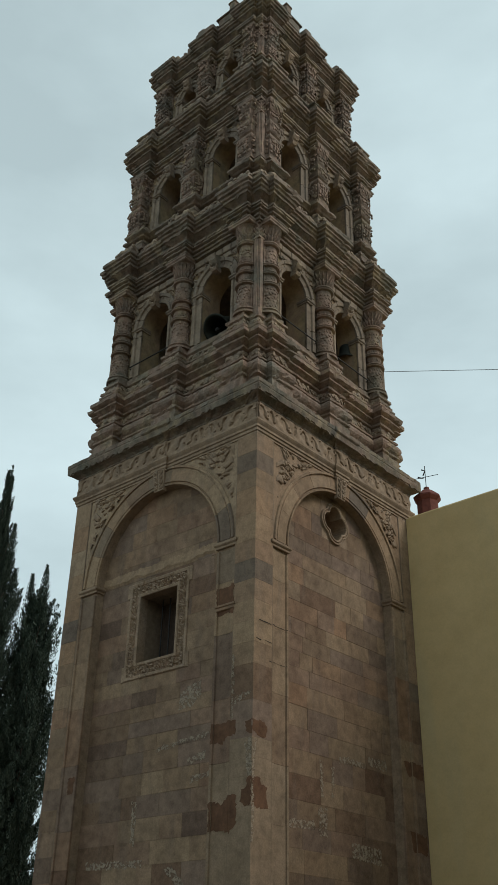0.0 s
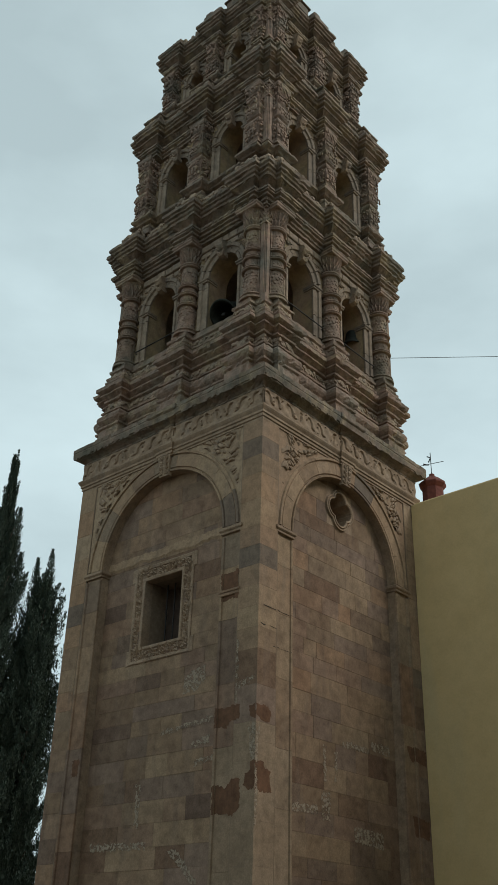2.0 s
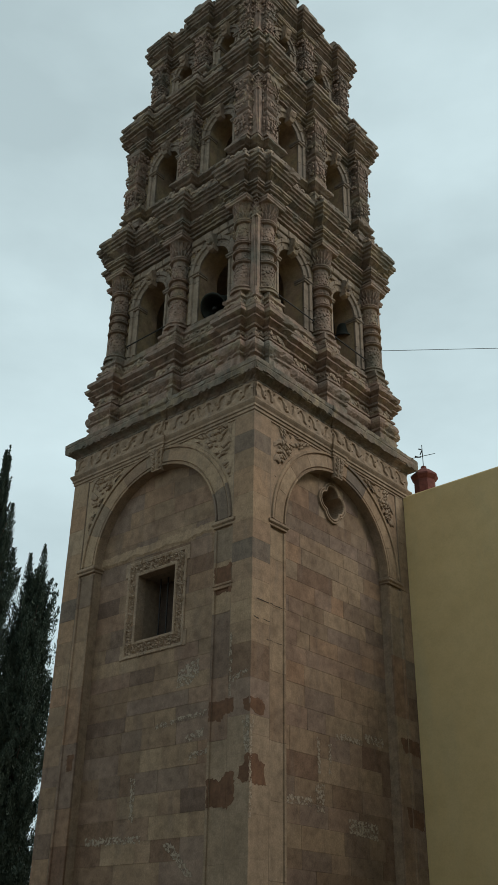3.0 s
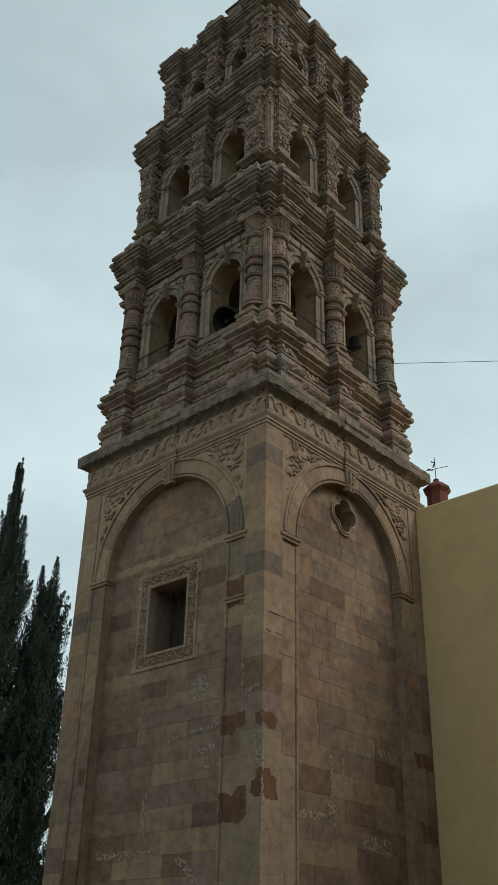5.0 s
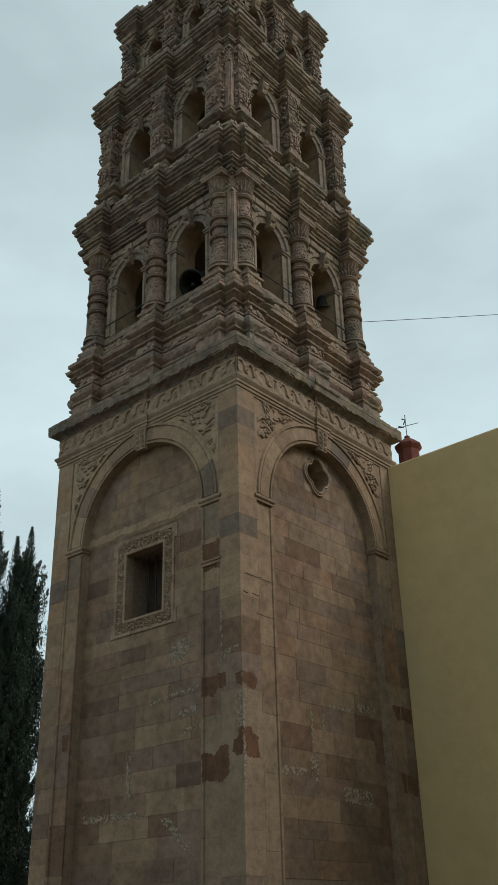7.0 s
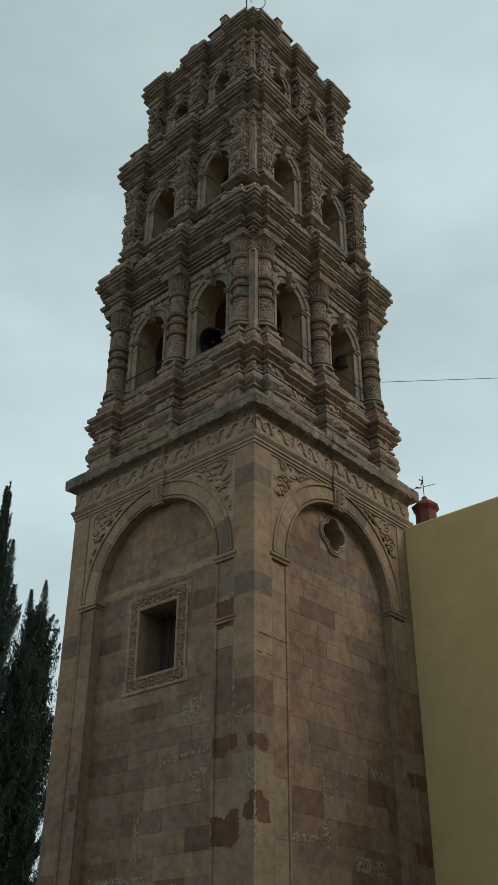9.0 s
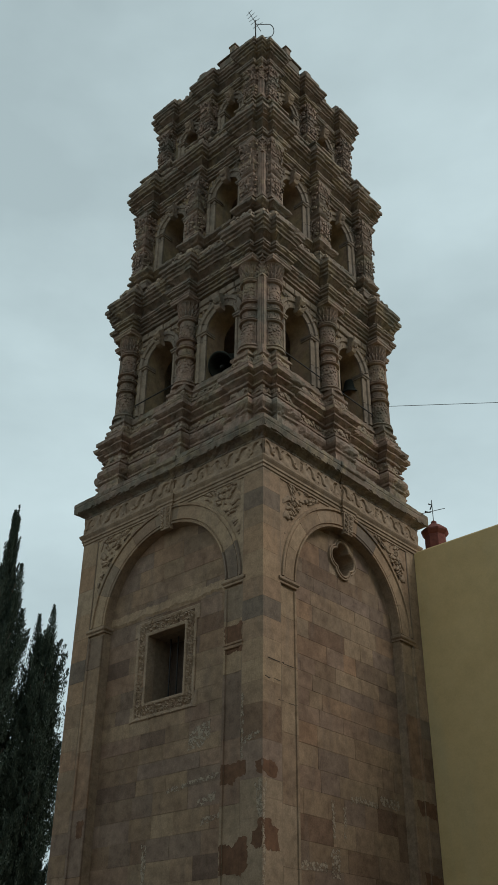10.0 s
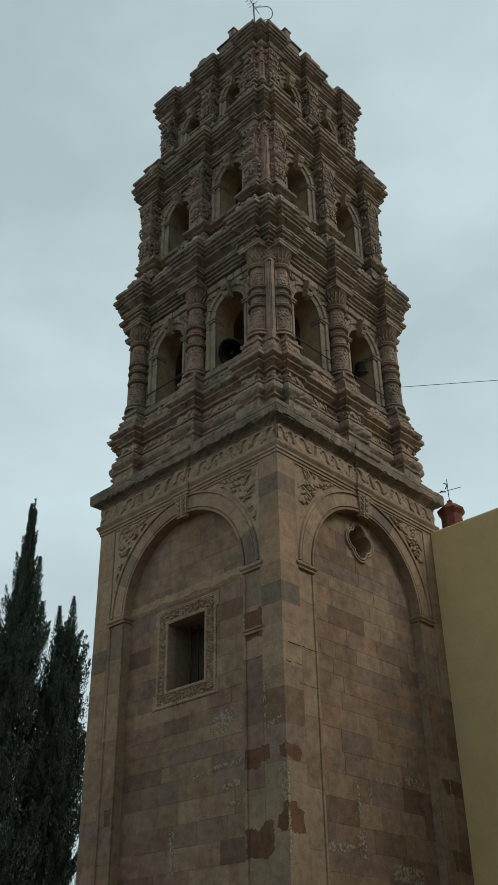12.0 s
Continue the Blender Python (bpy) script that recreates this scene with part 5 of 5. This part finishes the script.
for i, (k, pts) in enumerate(((0, [(0.92, 7.42), (0.98, 7.8), (1.2, 7.93), (1.62, 7.98), (1.63, 7.6), (1.35, 7.44)]), (0, [(0.28, 6.53), (1.1, 6.6), (1.95, 6.68), (1.95, 6.79), (1.1, 6.7), (0.28, 6.63)]),
                              (0, [(3.28, 6.38), (3.49, 6.36), (3.49, 5.6), (3.38, 5.62)]), (1, [(-3.495, 6.36), (-3.38, 6.36), (-3.42, 5.6), (-3.44, 4.3), (-3.495, 4.3)]), (1, [(-0.4, 6.42), (0.5, 6.5), (1.05, 6.48), (1.05, 6.6), (0.4, 6.64), (-0.4, 6.52)]),
                              (1, [(-0.76, 6.4), (-0.66, 6.4), (-0.66, 5.6), (-0.75, 5.6)]), (1, [(-0.33, 6.3), (-0.22, 6.3), (-0.24, 5.65), (-0.32, 5.65)]), (1, [(-0.85, 5.35), (-0.5, 5.38), (-0.55, 4.75), (-0.82, 4.75)]),
                              (0, [(1.3, 6.1), (1.85, 6.2), (1.85, 6.36), (1.3, 6.26)]), (0, [(1.4, 5.72), (2.0, 5.8), (2.0, 5.92), (1.4, 5.84)]), (0, [(2.95, 7.15), (3.45, 7.3), (3.45, 7.42), (2.95, 7.28)]), (1, [(1.2, 6.6), (2.0, 6.55), (2.0, 6.82), (1.2, 6.8)]),
                              (0, [(2.875, 8.3), (2.94, 8.3), (2.94, 6.85), (2.875, 6.85)]), (1, [(-1.95, 4.8), (-1.0, 4.85), (-1.0, 5.02), (-1.95, 4.98)]), (0, [(-1.9, 4.1), (1.9, 4.0), (1.9, 4.16), (-1.9, 4.26)]),
                              (0, [(-0.45, 5.5), (-0.3, 5.5), (-0.3, 4.5), (-0.42, 4.5)]), (1, [(0.4, 4.4), (1.6, 4.35), (1.6, 4.7), (0.4, 4.72)]), (0, [(0.7, 4.0), (1.0, 4.0), (1.7, 3.3), (1.5, 3.3)]))):
    blotch("lime_stain", k, pts, N1, M_LIME, shaft, 0.007, 200 + i, LIME)
# joints that have lost their mortar, on the quoins and jambs
for i, (k, a, b, z) in enumerate(((1, -3.32, -2.9, 9.03), (1, -2.84, -2.3, 9.04), (1, -3.42, -3.25, 8.58), (1, -3.1, -2.87, 8.59), (1, -2.97, -2.87, 8.15), (1, -2.83, -2.3, 8.16))):
    r = random.Random(400 + i)
    h = r.uniform(0.01, 0.02)
    blotch("open_joint", k, [(a, z), (b, z + r.uniform(-0.02, 0.02)), (b, z + h * 0.5), (a, z + h)], SH, M_GAP, shaft, 0.006, 300 + i, "dark joint with its mortar gone")
# rough plaster ledge across the two panels at the springing
for k in range(1):
    r = random.Random(30 + k)
    led = Shape()
    us = [-ARC + 2 * ARC * i / 60 for i in range(61)]
    lo = [11.14 + r.uniform(-0.03, 0.03) + 0.03 * math.sin(u * 5) for u in us]
    hi = [11.42 + r.uniform(-0.03, 0.04) for _ in us]
    m = len(us)
    led.add([(u, N1 + 0.0, z) for u, z in zip(us, lo)] + [(u, N1 + 0.03, z + 0.07) for u, z in zip(us, lo)] + [(u, N1 + 0.012, z) for u, z in zip(us, hi)] + [(u, N1 - 0.02, z + 0.02) for u, z in zip(us, hi)],
            [(q * m + i, q * m + i + 1, (q + 1) * m + i + 1, (q + 1) * m + i) for q in range(3) for i in range(m - 1)])
    part("ledge", led.turned(k), M_FAIR, shaft, "rough plastered ledge")

# ---------------------------------------------------------------- ashlar blocks, each a stone of its own
unit = Shape()
unit.block(-0.5, 0.5, -1.0, 0.0, -0.5, 0.5, 0.0)
unit.v[8:12] = [(-0.496, 0.0, -0.492), (0.496, 0.0, -0.492), (0.496, 0.0, 0.492), (-0.496, 0.0, 0.492)]
unit.v[4:8] = [(-0.5, -0.05, -0.5), (0.5, -0.05, -0.5), (0.5, -0.05, 0.5), (-0.5, -0.05, 0.5)]
BLOCK = unit.turned(0).mesh("block", M_BLOCK)
FAIR_BLOCK = unit.mesh("block", M_FAIR)
rb = random.Random(12)


def stone_block(k, u0, u1, z0, z1, n):
    gap = rb.uniform(0.0008, 0.0022)
    ob = part("block", FAIR_BLOCK if n == SH and z0 > 8.2 else BLOCK, M_BLOCK, shaft)
    ob.matrix_basis = FACE[k] @ pose((u0 + u1) / 2, -n - rb.uniform(-0.003, 0.004), (z0 + z1) / 2) @ Matrix.Diagonal((u1 - u0 - 2 * gap, 0.08, z1 - z0 - 2 * gap, 1))


def course_heights(marks, low, high):
    """Heights of courses between fixed marks."""
    zs = [marks[0]]
    for a, b in zip(marks, marks[1:]):
        m = max(1, round((b - a) / rb.uniform(low, high)))
        zs += [a + (b - a) * (i + 1) / m for i in range(m)]
    return zs


def run_blocks(k, a, b, z0, z1, n, shortest, longest):
    u = a
    while u < b - 0.01:
        w = rb.uniform(shortest, longest)
        if b - u - w < shortest * 0.7:
            w = b - u
        stone_block(k, u, u + w, z0, z1, n)
        u += w


for k in range(2):
    c, hw, h0, h1 = HOLES[k]
    zs = course_heights([2.7, 4.1, 5.6, 6.6, 7.7, h0, h1, 13.5] if k == 0 else [2.7, 3.9, 5.4, 6.5, 8.0, 9.6, 11.0, h0, h1, 13.5], 0.38, 0.62)
    for z0, z1 in zip(zs, zs[1:]):
        lim = ARC + 0.02
        if z0 > SPRING + 0.3:
            lim = min(lim, math.sqrt(max(0.04, (ARC + 0.1) ** 2 - (z0 - SPRING - 0.08) ** 2)))
        spans = [(-lim, lim)]
        if z0 < h1 - 0.01 and z1 > h0 + 0.01:
            spans = [(-lim, c - hw), (c + hw, lim)]
        for a, b in spans:
            if b - a > 0.08:
                run_blocks(k, a, b, z0, z1, N1, 0.45, 1.6)
# quoins: those of the open corner wrap both faces
A_, B_ = 2.862, SH
quoin = Shape()
plan_ = [(A_, -B_), (B_, -B_), (B_, -A_), (B_ - 0.08, -A_), (B_ - 0.08, -B_ + 0.08), (A_, -B_ + 0.08)]
quoin.add([(x, y, -0.5) for x, y in plan_] + [(x, y, 0.5) for x, y in plan_], [(i, (i + 1) % 6, 6 + (i + 1) % 6, 6 + i) for i in range(6)] + [(0, 1, 4, 5), (1, 2, 3, 4), (6, 7, 10, 11), (7, 8, 9, 10)])
QUOINS = (quoin.mesh("quoin", M_BLOCK), quoin.mesh("quoin", M_FAIR), quoin.mesh("quoin", M_RENDER))
zs = course_heights([2.7, 4.4, 5.0, 5.6, 6.4, 8.0, 11.0, 12.4, 13.92], 0.42, 0.75)
for z0, z1 in zip(zs, zs[1:]):
    ob = part("quoin", QUOINS[1 if z0 > 8.0 else (2 if z1 < 6.5 else 0)], M_BLOCK, shaft)
    ob.matrix_basis = pose(0, 0, (z0 + z1) / 2) @ Matrix.Diagonal((1, 1, z1 - z0 - 0.004, 1))
for k, u0, u1 in ((0, -SH, -2.862), (1, 2.862, SH)):
    zs = course_heights([2.7, 5.0, 8.0, 11.0, 13.92], 0.42, 0.75)
    for z0, z1 in zip(zs, zs[1:]):
        stone_block(k, u0, u1, z0, z1, SH)
